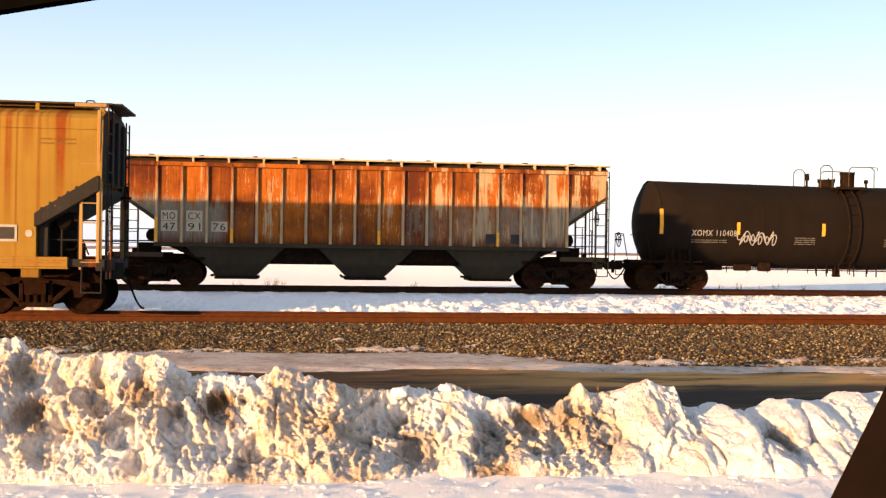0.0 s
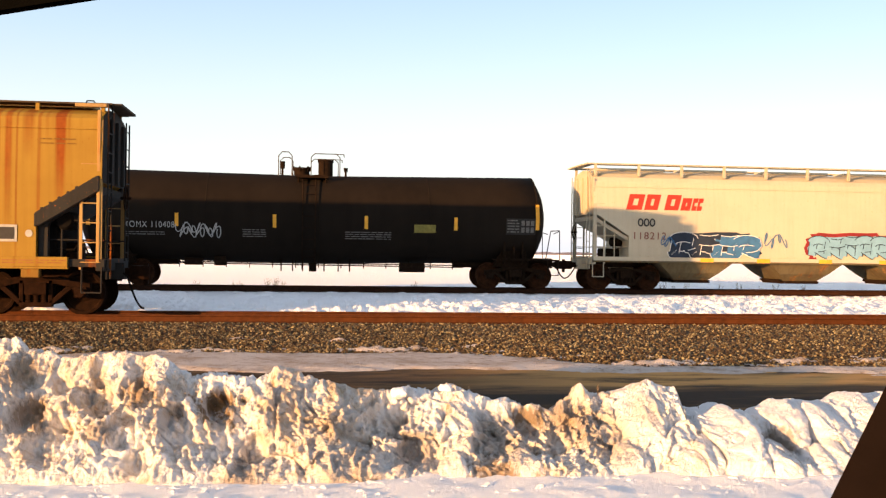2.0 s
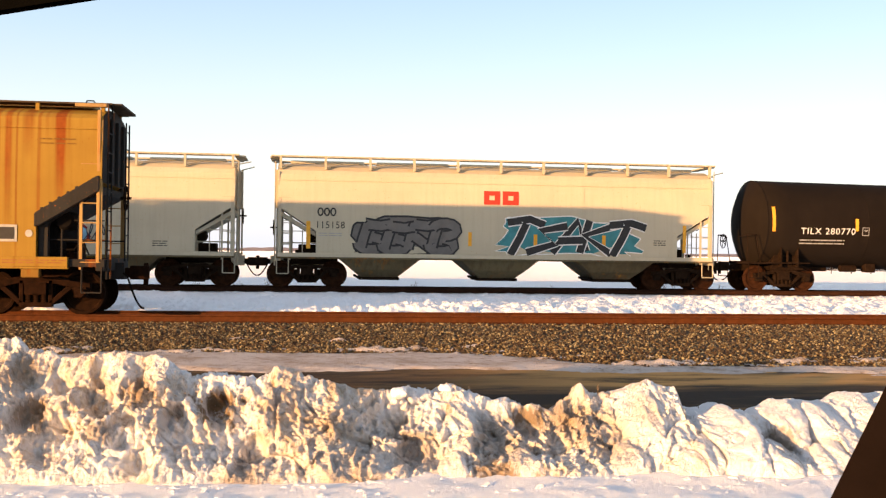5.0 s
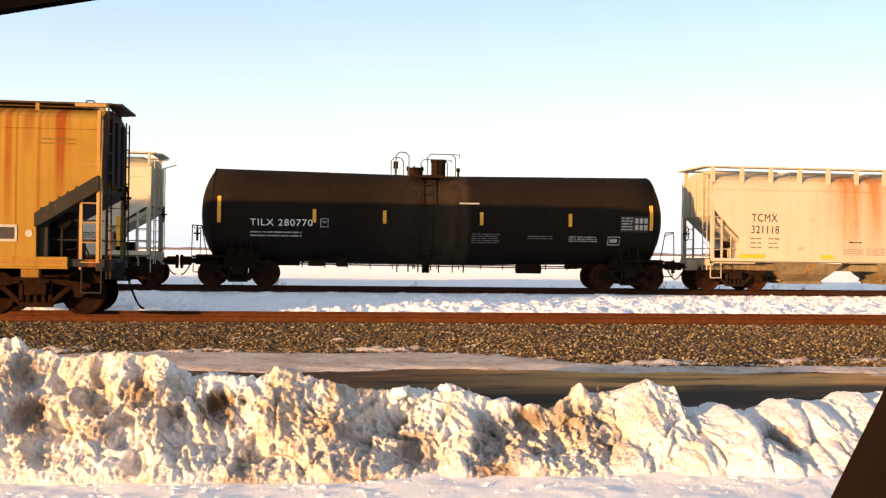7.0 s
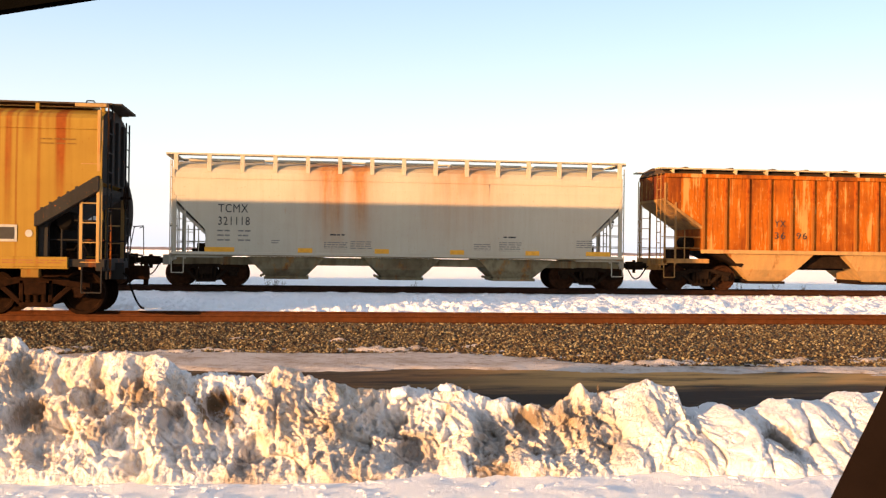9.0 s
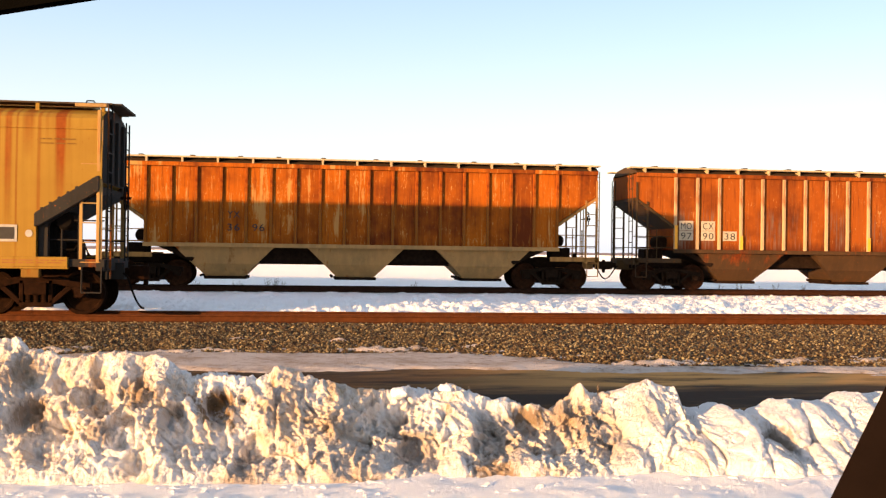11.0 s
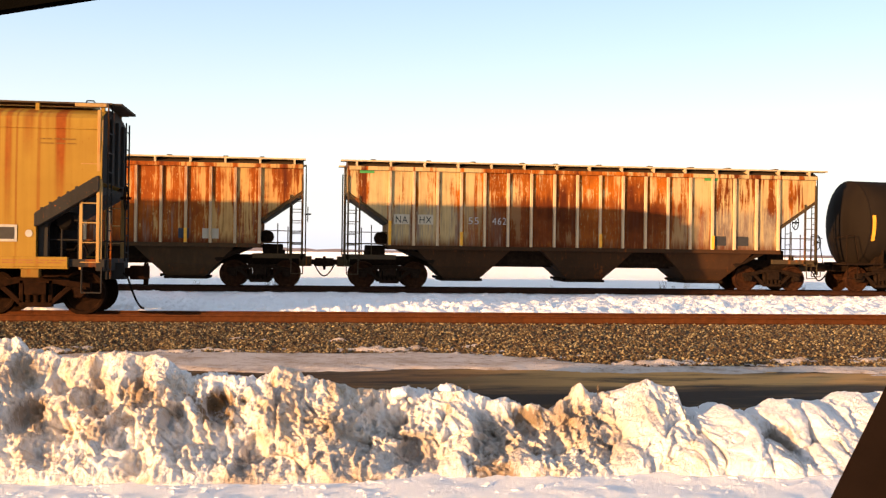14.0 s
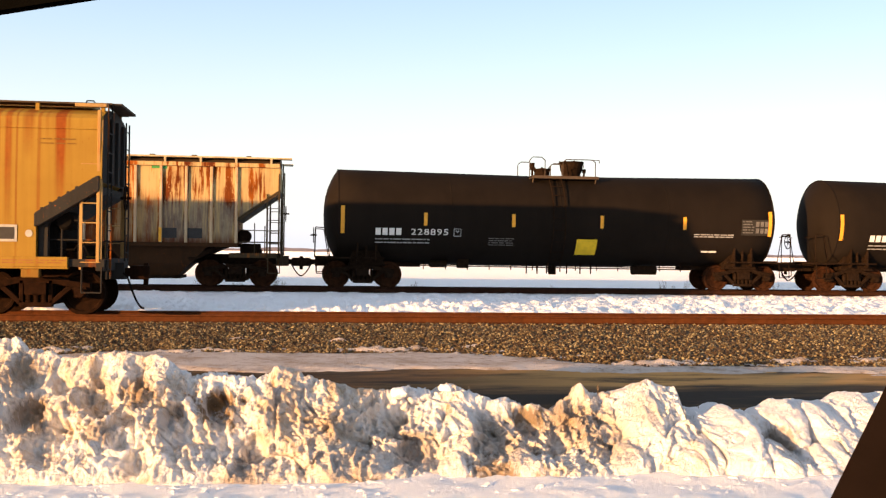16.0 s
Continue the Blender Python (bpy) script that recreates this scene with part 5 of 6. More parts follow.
def bank_mesh():
    nx, ns = 1120, 240
    verts = []
    for i in range(nx + 1):
        x = -5.4 + 12.4 * i / nx
        top = ridge(x) + 0.74
        y0 = 8.86 + 0.22 * fbm(x * 0.7, 4.4)
        even = max(0.0, min(1.0, (x - 3.55) / 0.3))
        rough = 1.0 - 0.7 * even
        for j in range(ns + 1):
            u = j / ns
            if u < 0.78:
                k = u / 0.78
                y = y0 + 0.95 * k
                z = top * (0.16 * math.sqrt(k) + 0.84 * k ** 1.15)
            else:
                k = (u - 0.78) / 0.22
                y = y0 + 0.95 + 1.7 * k
                z = top * (1 - k * k * (3 - 2 * k))
            p = Vector((x, y, z))
            crest = max(0.0, 1.0 - abs(u - 0.78) / 0.2)
            w = noise.noise_vector(p * 1.5)
            q = p + w * 0.14
            tall = Vector((q.x, q.y, q.z * 0.65))
            drip = Vector((q.x * 1.0, q.y * 0.45, q.z * 0.28))
            broken = rough * (0.55 + 0.45 * max(0.0, min(1.0, 0.5 + 2.2 * noise.noise(q * 1.7 + Vector((3, 8, 1))))))
            d = 0.15 * noise.noise(q * 1.3) + 0.1 * noise.noise(q * 2.9) + chunks(tall, 3.2, 0.1 * (1 - 0.4 * even))
            d += chunks(tall, 7.0, 0.05 * broken) + chunks(p, 15.0, 0.022 * broken)
            d += cups(drip, (11.0, 0.05 * rough), (25.0, 0.035 * broken))
            d += (0.04 * noise.noise(p * 12.0) + 0.028 * noise.noise(p * 26.0) + 0.018 * noise.noise(p * 50.0)) * broken
            if even > 0:
                d += even * (billow(q, (1.9, 0.14), (4.1, 0.12), (9.0, 0.05)) - 0.1)
            rag = 0.85 * noise.noise(p * 4.2) + 0.45 * noise.noise(p * 10.0) + 0.2 * noise.noise(p * 24.0)
            zz = z - 0.74
            if u < 0.85:
                for hx, hz, r, deep in HOLLOWS:
                    if abs(x - hx) < r * 1.5 and abs(zz - hz) < r * 1.5:
                        e = ((x - hx) / r) ** 2 + ((zz - hz) / r) ** 2 + rag
                        if e < 1:
                            d -= deep * 0.85 * min(1.0, (1 - e) * 1.5)
                for hx, hz, r, high in BOULDERS:
                    if abs(x - hx) < r * 1.3 and abs(zz - hz) < r * 1.3:
                        e = ((x - hx) / r) ** 2 + ((zz - hz) / r) ** 2 + rag * 0.4
                        if e < 1:
                            d = d * 0.4 + high * max(0.0, 1 - e) ** 0.4
            env = min(1.0, u * 6, (1 - u) * 6)
            d *= 1.0 - 0.45 * crest
            out = Vector((-0.1, -0.8, 0.42)) if u < 0.78 else Vector((0, 0.2, 0.7))
            out = out.lerp(Vector((0.0, -0.3, 0.75)), crest * 0.7)
            v = p + (w * 0.05 * (1 - crest) + out * d) * env
            verts.append((v.x, v.y, max(-0.04, v.z) - 0.74))
    n = ns + 1
    faces = [(i * n + j, (i + 1) * n + j, (i + 1) * n + j + 1, i * n + j + 1) for i in range(nx) for j in range(ns)]
    me = bpy.data.meshes.new("snow_bank")
    me.from_pydata(verts, [], faces)
    for p in me.polygons:
        p.use_smooth = True
    me.materials.append(BANK)
    return me


tagged(new("snow_bank", bank_mesh()), "ploughed bank of lumpy dirty snow beside the road", "snow bank", kind="structure")


def apron_z(x, y):
    return -0.712 + 0.025 * fbm(x * 0.8, y * 0.8) + 0.012 * fbm(x * 5, y * 5) + 0.03


tagged(new("snow_apron", grid_mesh("snow_apron", span(-9, 10, 300), span(5.5, 10.6, 90), apron_z, SNOW)), "trodden snow in front of the bank", "snow", kind="structure")


def scatter_clods(name, count, seed, mat):
    rng = random.Random(seed)
    bm0 = B()
    bmesh.ops.create_icosphere(bm0, subdivisions=2, radius=1.0)
    base = [v.co.copy() for v in bm0.verts]
    tris = [[v.index for v in f.verts] for f in bm0.faces]
    bm0.free()
    verts, faces = [], []
    for k in range(count):
        x = rng.uniform(-4.2, 6.0)
        y = 8.75 + 0.25 * fbm(x * 0.7, 4.4) + rng.gauss(-0.12, 0.22)
        s = 0.006 + 0.036 * rng.random() ** 4
        o = len(verts)
        sh = Vector((rng.uniform(0, 50), rng.uniform(0, 50), k))
        q = Vector((rng.uniform(0.8, 1.5), rng.uniform(0.7, 1.2), rng.uniform(0.5, 0.9)))
        for v in base:
            d = 1 + 0.5 * noise.noise(v * 1.3 + sh) + 0.2 * noise.noise(v * 3.0 + sh)
            verts.append((x + v.x * s * q.x * d, y + v.y * s * q.y * d, apron_z(x, y) - s * 0.25 + v.z * s * q.z * d * 0.8))
        faces += [(a + o, b + o, c + o) for a, b, c in tris]
    for x, y, z, s in ((0.86, 9.72, -0.05, 0.055), (1.3, 9.75, -0.01, 0.045)):
        o = len(verts)
        sh = Vector((x * 7, y, 3.0))
        for v in base:
            c = Vector([math.copysign(abs(a) ** 0.6, a) for a in v])
            d = 1 + 0.35 * noise.noise(v * 1.6 + sh) + 0.15 * noise.noise(v * 4.0 + sh)
            verts.append((x + c.x * s * 1.4 * d, y + c.y * s * d, z + c.z * s * 0.8 * d))
        faces += [(a + o, b + o, c + o) for a, b, c in tris]
    me = bpy.data.meshes.new(name)
    me.from_pydata(verts, [], faces)
    me.materials.append(mat)
    tagged(new(name, me), "loose clods of dirty snow at the foot of the bank", "snow clods", kind="stuff")


scatter_clods("snow_clods", 620, 17, SNOW)

# ---- far woods ----
rng = random.Random(3)
bm = B()
hz = [(-1500 + k * 12.0, 2.6 + 2.2 * abs(fbm(k * 0.13, 0.3)) + 1.2 * rng.random()) for k in range(300)]
prev = None
for x, h in hz:
    cur = [bm.verts.new((x, 1600, -1.0)), bm.verts.new((x, 1600, h)), bm.verts.new((x, 1612, -1.0))]
    if prev:
        bm.faces.new((prev[0], cur[0], cur[1], prev[1]))
        bm.faces.new((prev[1], cur[1], cur[2], prev[2]))
    prev = cur
HAZE = plain("far_wood_mat", (0.12, 0.12, 0.16), 1.0, 0, 0.15, 0.02)
solid("backdrop", bm, HAZE, "low hazy line of distant woods", "woods", kind="structure")


# ---- dry weeds ----
WEED = plain("dry_weed_mat", (0.2, 0.14, 0.08), 0.9, 0, 0.3, 10)


def weed(x, y, z, high, n, seed, thick=0.006):
    rng = random.Random(seed)
    bm = B()
    for _ in range(n):
        a = rng.uniform(0, 6.28)
        lean = rng.uniform(0.02, 0.3)
        h = high * rng.uniform(0.5, 1.0)
        p0 = Vector((rng.uniform(-0.1, 0.1), rng.uniform(-0.1, 0.1), -0.05))
        p1 = p0 + Vector((math.cos(a) * lean * h * 0.5, math.sin(a) * lean * h * 0.5, h * 0.6))
        p2 = p0 + Vector((math.cos(a) * lean * h, math.sin(a) * lean * h, h))
        pipe(bm, [p0, p1, p2], thick, 4)
        for _ in range(3):
            k = rng.uniform(0.4, 0.95)
            q = p0.lerp(p2, k)
            b = rng.uniform(0, 6.28)
            rod(bm, q, q + Vector((math.cos(b) * 0.1, math.sin(b) * 0.1, 0.13)) * high, thick * 0.66, 4)
    ob = solid("dry_weed", bm, WEED, "thin dry brown weed stalks in the snow", "weed", "dry weeds", "stuff")
    ob.location = (x, y, z)


for k, (x, y, h) in enumerate(((-0.6, 41.0, 0.3), (4.2, 41.2, 0.55), (4.7, 42, 0.4), (9.9, 41.5, 0.45), (14.6, 41.4, 0.7), (15.2, 42.0, 0.5),
                               (17.5, 42.5, 0.6), (18.6, 43.0, 0.75), (19.4, 42.5, 0.6), (20.3, 43.0, 0.7), (21.3, 42.4, 0.6), (-4.4, 41.6, 0.5), (7.4, 43, 0.4))):
    weed(x, y, shoulder_z(x, y), h, 7, 40 + k)
for k, (x, h, n) in enumerate(((-2.82, 0.5, 9), (-2.56, 0.45, 8), (-1.59, 0.6, 12), (-1.28, 0.7, 14), (-1.01, 0.55, 9))):
    weed(x, 41.5, shoulder_z(x, 41.5), h, n, 60 + k)
weed(15.62, 41.5, shoulder_z(15.62, 41.5), 0.8, 4, 71)
for k, (x, y, z, h) in enumerate(((2.72, 9.8, -0.1, 0.18), (3.95, 9.9, -0.36, 0.24), (1.45, 9.8, -0.08, 0.16))):
    weed(x, y, z, h, 1, 80 + k, 0.0025)

# ---- the vehicle that the camera looks out of ----
TRIM = plain("door_trim_mat", (0.011, 0.007, 0.006), 0.9, 0, 0.2, 20, 0.05)
SEAL = plain("door_seal_mat", (0.003, 0.003, 0.003), 1.0, 0, 0.2, 20, 0.0)
van = thing("parked_vehicle", "dark vehicle, its open side window framing the view", "vehicle")


def in_view(x, y, d):
    """A place given in the camera's own axes: right, up, ahead."""
    return VIEW @ Vector((x, y, -d))


def frame_ring(inner, outer, d0, d1):
    """A window frame between two closed outlines, with depth."""
    bm_ = B()
    n = len(inner)
    loops = []
    for pts, d in ((inner, d0), (outer, d0), (outer, d1), (inner, d1)):
        k = d / d0
        loops.append([bm_.verts.new(in_view(x * k, y * k, d)) for x, y in pts])
    for a_, b_ in zip(loops, loops[1:] + loops[:1]):
        for i in range(n):
            bm_.faces.new((a_[i], a_[(i + 1) % n], b_[(i + 1) % n], b_[i]))
    return bm_


OPENING = [(-0.78, 0.136), (-0.377, 0.199), (-0.2856, 0.2133), (0.61, 0.355), (0.324, -0.224), (0.26, -0.35), (-0.78, -0.35)]
OUTER = [(-0.88, 0.23), (-0.41, 0.31), (-0.3, 0.33), (0.75, 0.47), (0.43, -0.224), (0.36, -0.45), (-0.88, -0.45)]
part("window_frame", frame_ring(OPENING, OUTER, 0.88, 0.93), TRIM, van)
SEAL_IN = [(-0.775, 0.1365), (-0.377, 0.1988), (-0.2856, 0.2131), (0.615, 0.354), (0.372, -0.224), (0.322, -0.345), (-0.775, -0.345)]
SEAL_OUT = [(-0.86, 0.2), (-0.41, 0.28), (-0.3, 0.3), (0.7, 0.42), (0.415, -0.224), (0.35, -0.43), (-0.86, -0.43)]
part("window_seal", frame_ring(SEAL_IN, SEAL_OUT, 0.865, 0.878), SEAL, van)


def view_slab(pts, thick):
    bm_ = B()
    lift = VIEW.to_3x3() @ Vector((0, thick, 0))
    ring_ = [in_view(*p_) for p_ in pts]
    loft(bm_, [ring_, [q_ + lift for q_ in ring_]])
    return bm_


part("roof", view_slab([(-1.3, 0.47, 0.93), (0.9, 0.47, 0.93), (0.9, 0.5, -0.75), (-1.3, 0.5, -0.75)], 0.04), SEAL, van)
bm = B()
loft(bm, [[in_view(x, y, d) for x, y in ((-1.9, -0.42), (1.6, -0.42), (1.75, -0.9), (1.7, -1.45), (-1.9, -1.45))] for d in (0.9, 1.0)])
part("door_panel", bm, TRIM, van, bevel=0.02)
bm = B()
loft(bm, [[in_view(x, y, d) for x, y in ((-1.9, -0.42), (1.6, -0.42), (1.75, -0.9), (1.7, -1.45), (-1.9, -1.45))] for d in (-0.78, -0.68)])
part("door_panel", bm, TRIM, van, bevel=0.02)
for x0, x1, name in ((1.62, 1.72, "front_panel"), (-1.9, -1.8, "rear_panel")):
    bm = B()
    loft(bm, [[in_view(x, y, d) for y, d in ((-0.42, -0.66), (-0.42, 0.88), (-1.4, 0.88), (-1.4, -0.66))] for x in (x0, x1)])
    part(name, bm, TRIM, van, bevel=0.02)
for xa, xb, d in ((1.55, 0.88, 0.91), (-1.7, -1.28, 0.91), (1.55, 0.88, -0.73), (-1.7, -1.28, -0.73)):
    part("roof_post", rod(B(), in_view(xa, -0.44, d), in_view(xb, 0.5, d), 0.035, 8), SEAL, van)
part("floor_pan", view_slab([(-1.8, -1.42, 0.9), (1.6, -1.42, 0.9), (1.6, -1.42, -0.75), (-1.8, -1.42, -0.75)], 0.05), SEAL, van)
for x in (-1.5, 1.3):
    for y in (0.75, -0.65):
        q = in_view(x, 0, y)
        w = part("wheel", turned(B(), [(-0.11, 0.2), (-0.12, 0.33), (-0.08, 0.37), (0.08, 0.37), (0.12, 0.33), (0.11, 0.2)], "y", 24), BLACK, van)
        w.location = (q.x, q.y, -0.31)


# ---- the train ----
def middle(a, b):
    return (a + b) / 2


U = (-7.27, 11.26, 29.31, 47.0, 64.2, 82.24, 99.83, 118.36, 136.9, 155.63, 173.95, 192.2)


def on_train(car, k, shift=0.0):
    rolling.append((car, middle(U[k], U[k + 1]) + shift))


def half_of(k):
    return (U[k + 1] - U[k]) / 2


def rusty_set(name, base, dirt, wear, seed, rib, k, margin, cover, orange=(0.43, 0.125, 0.008), dark=(0.19, 0.05, 0.008), bay=(0.06, 0.042, 0.027), bay_rust=0.62, band=None, low=0.0, rib_wear=0.6, vary=0.3, end_shade=0.14):
    inner = half_of(k) - margin - 1.47
    return (rusted(name + "_side_mat", base, orange, dark, cover, seed, -inner, 2 * inner / 17, band, low, vary=vary),
            painted(name + "_rib_mat", rib, dirt, orange, rib_wear, 0.4, 0.75, seed + 3, (5.0, 5.0, 0.5), rise=0.1),
            # bay colour has the light and shade below the car put into it
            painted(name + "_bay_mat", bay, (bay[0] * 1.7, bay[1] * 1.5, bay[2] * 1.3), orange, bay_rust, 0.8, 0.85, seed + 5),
            # ends repeat the side paint, scaled by how lit or shaded they look
            painted(name + "_end_mat", tuple(c * end_shade for c in base), (0.04, 0.026, 0.018), RUST, wear + 0.1, 0.6, 0.8, seed + 7),
            painted(name + "_roof_mat", (0.06, 0.038, 0.02), (0.04, 0.024, 0.013), RUST, 0.66, 0.4, 0.8, seed + 9), GALV_RUST, IRON)


def print_panel(car, body, surf, x, z, w, h, mat):
    part("stencil_panel", patch(B(), x, x + w, z, z + h, surf, 0.014), mat, car)


OLDGREY = painted("stencil_grey_mat", (0.46, 0.41, 0.31), (0.2, 0.17, 0.13), RUST, 0.72, 0.4, 0.8, 2.0)
GREEN = plain("green_patch_mat", (0.05, 0.25, 0.07), 0.7, 0, 0.2, 8)


def ribbed_marks(car, surf, rng, body, rows, panel, strips=True):
    x0 = -(body - 1.47)
    step = (2 * (body - 1.47)) / 17
    for x, z, text in rows:
        k = x0 + x * step + 0.1
        if panel:
            print_panel(car, body, surf, k + 0.05, z - 0.035, step - 0.3, 0.345, panel)
        lettering(car, text, k + 0.11, z + 0.01, 0.25, surf, DARKL, off=0.02, wide=(step - 0.42) * len(text) / 2 * (1 if len(text) == 2 else 0.72))
    for k in (0, 3, 9, 14):
        if strips:
            reflectors(car, lambda x, z: surf(x, z) + 0.105, [(x0 + k * step, 1.52, 2.0 if k else 2.36, 0.1)])


# a rusty grey hopper
car, surf, rng, body = ribbed_hopper("grey ribbed covered hopper with rust running down its sides", half_of(0),
                                     rusty_set("grey_hopper", (0.4, 0.3, 0.18), (0.2, 0.1, 0.045), 0.5, 1.0, (0.42, 0.32, 0.2), 0, 0.66,
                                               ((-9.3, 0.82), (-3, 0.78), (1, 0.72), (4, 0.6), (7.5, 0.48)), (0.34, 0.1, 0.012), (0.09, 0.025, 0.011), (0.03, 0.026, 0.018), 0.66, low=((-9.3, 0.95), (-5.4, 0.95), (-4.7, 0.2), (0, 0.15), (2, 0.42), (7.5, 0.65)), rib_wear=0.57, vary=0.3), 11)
ribbed_marks(car, surf, rng, body, ((0, 2.28, "MO"), (1, 2.28, "CX"), (0, 1.92, "47"), (1, 1.92, "91"), (2, 1.92, "76")), OLDGREY)
print_panel(car, body, surf, 4.2, 1.6, 0.5, 0.34, DARKL)
print_panel(car, body, surf, 5.1, 1.6, 0.45, 0.34, DARKL)
on_train(car, 0)

# black tank cars
DARK_RAIL = plain("handrail_mat", (0.07, 0.052, 0.038), 0.8, 0, 0.3, 8, 0.1)


def tank_set(name, base, seed, dusty=None):
    return (tank_paint(name + "_shell_mat", base, seed, dusty), IRON, WHEEL, DARK_RAIL)


car, surf, rng, body = tank_car("black tank car with brown dust and white lettering", half_of(1), tank_set("tank_one", (0.0138, 0.0106, 0.0082), 4.0), 21, -0.2, body=half_of(1) - 0.85)
lettering(car, "XOMX 110408", -6.55, 2.0, 0.22, surf, GREYW, wide=1.68, label="white stencilled reporting mark")
bars(car, rng, -6.55, 1.86, 1.4, 2, surf, FAINT)
bars(car, rng, -2.6, 1.98, 0.8, 4, surf, FAINT)
bars(car, rng, 0.9, 1.95, 1.6, 4, surf, FAINT)
data_panel(car, rng, 6.6, 2.45, surf, FAINT)
print_panel(car, body, surf, 3.3, 1.95, 0.75, 0.28, plain("faded_placard_mat", (0.2, 0.17, 0.04), 0.8, 0, 0.3, 8))
scribble(car, rng, -4.75, -3.35, 1.72, 2.15, 26, surf, GREYW, 0.035)
reflectors(car, surf, [(-7.7, 2.05, 2.95, 0.13), (-4.8, 2.05, 2.5, 0.12), (-1.52, 2.05, 2.5, 0.12), (1.62, 2.05, 2.5, 0.12), (4.76, 2.05, 2.5, 0.12), (7.68, 2.1, 3.0, 0.13)])
on_train(car, 1)

# pale hoppers with red letters
PALE_WALK = plain("pale_walk_mat", (0.42, 0.38, 0.28), 0.8, 0, 0.3, 8, 0.1)


def pale_set(name, base, dirt, wear, seed, gear_mat=IRON, stains=(), under=0.24):
    return (painted(name + "_side_mat", base, dirt, (0.4, 0.18, 0.055), wear, 0.3, 0.6, seed, (3.0, 3.0, 0.2), stains, deep=0.75),
            painted(name + "_end_mat", tuple(c * 0.85 for c in base), dirt, RUST, wear - 0.04, 0.5, 0.75, seed + 2),
            # under scales the paint down: shade beneath the car, put into the bay colour
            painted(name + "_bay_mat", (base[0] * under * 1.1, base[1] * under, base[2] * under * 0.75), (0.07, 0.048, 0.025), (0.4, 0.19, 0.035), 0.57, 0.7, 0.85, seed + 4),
            painted(name + "_roof_mat", base, dirt, RUST, wear - 0.05, 0.4, 0.75, seed + 6), PALE_WALK, gear_mat, WHEEL)


CREAM, GRIME = (0.5, 0.453, 0.333), (0.36, 0.3, 0.22)
BLUE = plain("blue_spray_mat", (0.045, 0.14, 0.28), 0.7, 0, 0.3, 2)
DKBLUE = plain("dark_blue_spray_mat", (0.02, 0.03, 0.05), 0.7, 0, 0.3, 2)
LTBLUE = plain("light_blue_spray_mat", (0.2, 0.38, 0.5), 0.7, 0, 0.2, 2)
DKRED = plain("dark_red_spray_mat", (0.22, 0.02, 0.02), 0.7, 0, 0.2, 2)
SILVER = plain("silver_spray_mat", (0.14, 0.13, 0.12), 0.6, 0, 0.2, 2)
TEAL = plain("teal_spray_mat", (0.05, 0.22, 0.24), 0.7, 0, 0.3, 2)


def red_shapes(car, x0, x1, z0, z1, widths, surf, slant=0.25):
    """Plain slanted red shapes, hollow or solid, in the place of an owner's name."""
    tot = sum(abs(w) for w in widths)
    x = x0
    k = (x1 - x0) / tot
    for w in widths:
        a = abs(w) * k * 0.86
        if w > 0:
            top = z1 if w > 0.7 else z0 + (z1 - z0) * 0.8
            bm = B()
            t = min(0.19, a * 0.42)
            th = 0.16
            patch(bm, x, x + a, z0, z0 + th, surf, 0.012, slant)
            patch(bm, x + slant * (top - z0 - th), x + a + slant * (top - z0 - th), top - th, top, surf, 0.012, slant)
            patch(bm, x + slant * th, x + t + slant * th, z0 + th, top - th, surf, 0.012, slant)
            if a > 0.3:
                patch(bm, x + a - t + slant * th, x + a + slant * th, z0 + th, top - th, surf, 0.012, slant)
            part("red_emblem", bm, REDL, car, "plain red painted shape")
        x += abs(w) * k


def rings(car, x, z, high, wide, count, surf, mat):
    """Plain hollow shapes for an owner's mark."""
    bm = B()
    for k in range(count):
        c = x + (k + 0.5) * wide / count
        pts = [(c + math.cos(a * math.tau / 14) * wide / count * 0.38, z + high / 2 + math.sin(a * math.tau / 14) * high / 2) for a in range(15)]
        stroke(bm, pts, surf, 0.05, 0.02)
    part("owner_mark", bm, mat, car)


car, surf, rng, body = smooth_hopper("cream covered hopper with red emblem and blue spray-painted tags", half_of(2), pale_set("cream_hopper", CREAM, GRIME, 0.74, 6.0), 31, 11)
red_shapes(car, -6.93, -4.1, 2.9, 3.46, (1.15, 1.0, -0.3, 1.05, 0.7, 0.35, 0.35), surf)
rings(car, -6.5, 2.32, 0.25, 0.66, 3, surf, DARKL)
lettering(car, "118212", -6.62, 1.84, 0.27, surf, plain("brown_letter_mat", (0.2, 0.06, 0.04), 0.7, 0, 0.2, 8), wide=1.2)
graffiti(car, rng, -5.3, -1.85, 1.03, 2.15, 4, (DKBLUE, DKBLUE, BLUE, BLUE), WHITE, surf, 0.03, 0.33, 0.1, DKBLUE)
graffiti(car, rng, 0.0, 3.25, 1.08, 2.14, 5, LTBLUE, DKBLUE, surf, 0.035, 0.27, 0.05, LTBLUE, halo=DKRED)
scribble(car, rng, -5.6, -5.1, 1.6, 1.95, 9, surf, BLUE, 0.03)
scribble(car, rng, -1.75, -0.85, 1.6, 2.1, 9, surf, BLUE, 0.03)
scribble(car, rng, 3.3, 3.9, 1.5, 2.1, 8, surf, DKBLUE, 0.035)
bars(car, rng, 5.4, 1.55, 0.5, 3, surf, DARKL)
reflectors(car, lambda x, z: 1.52, [(-3.9, 1.04, 1.18, 0.5), (-1.75, 1.04, 1.18, 0.5), (0.65, 1.04, 1.18, 0.5), (3.0, 1.04, 1.18, 0.5)])
on_train(car, 2)

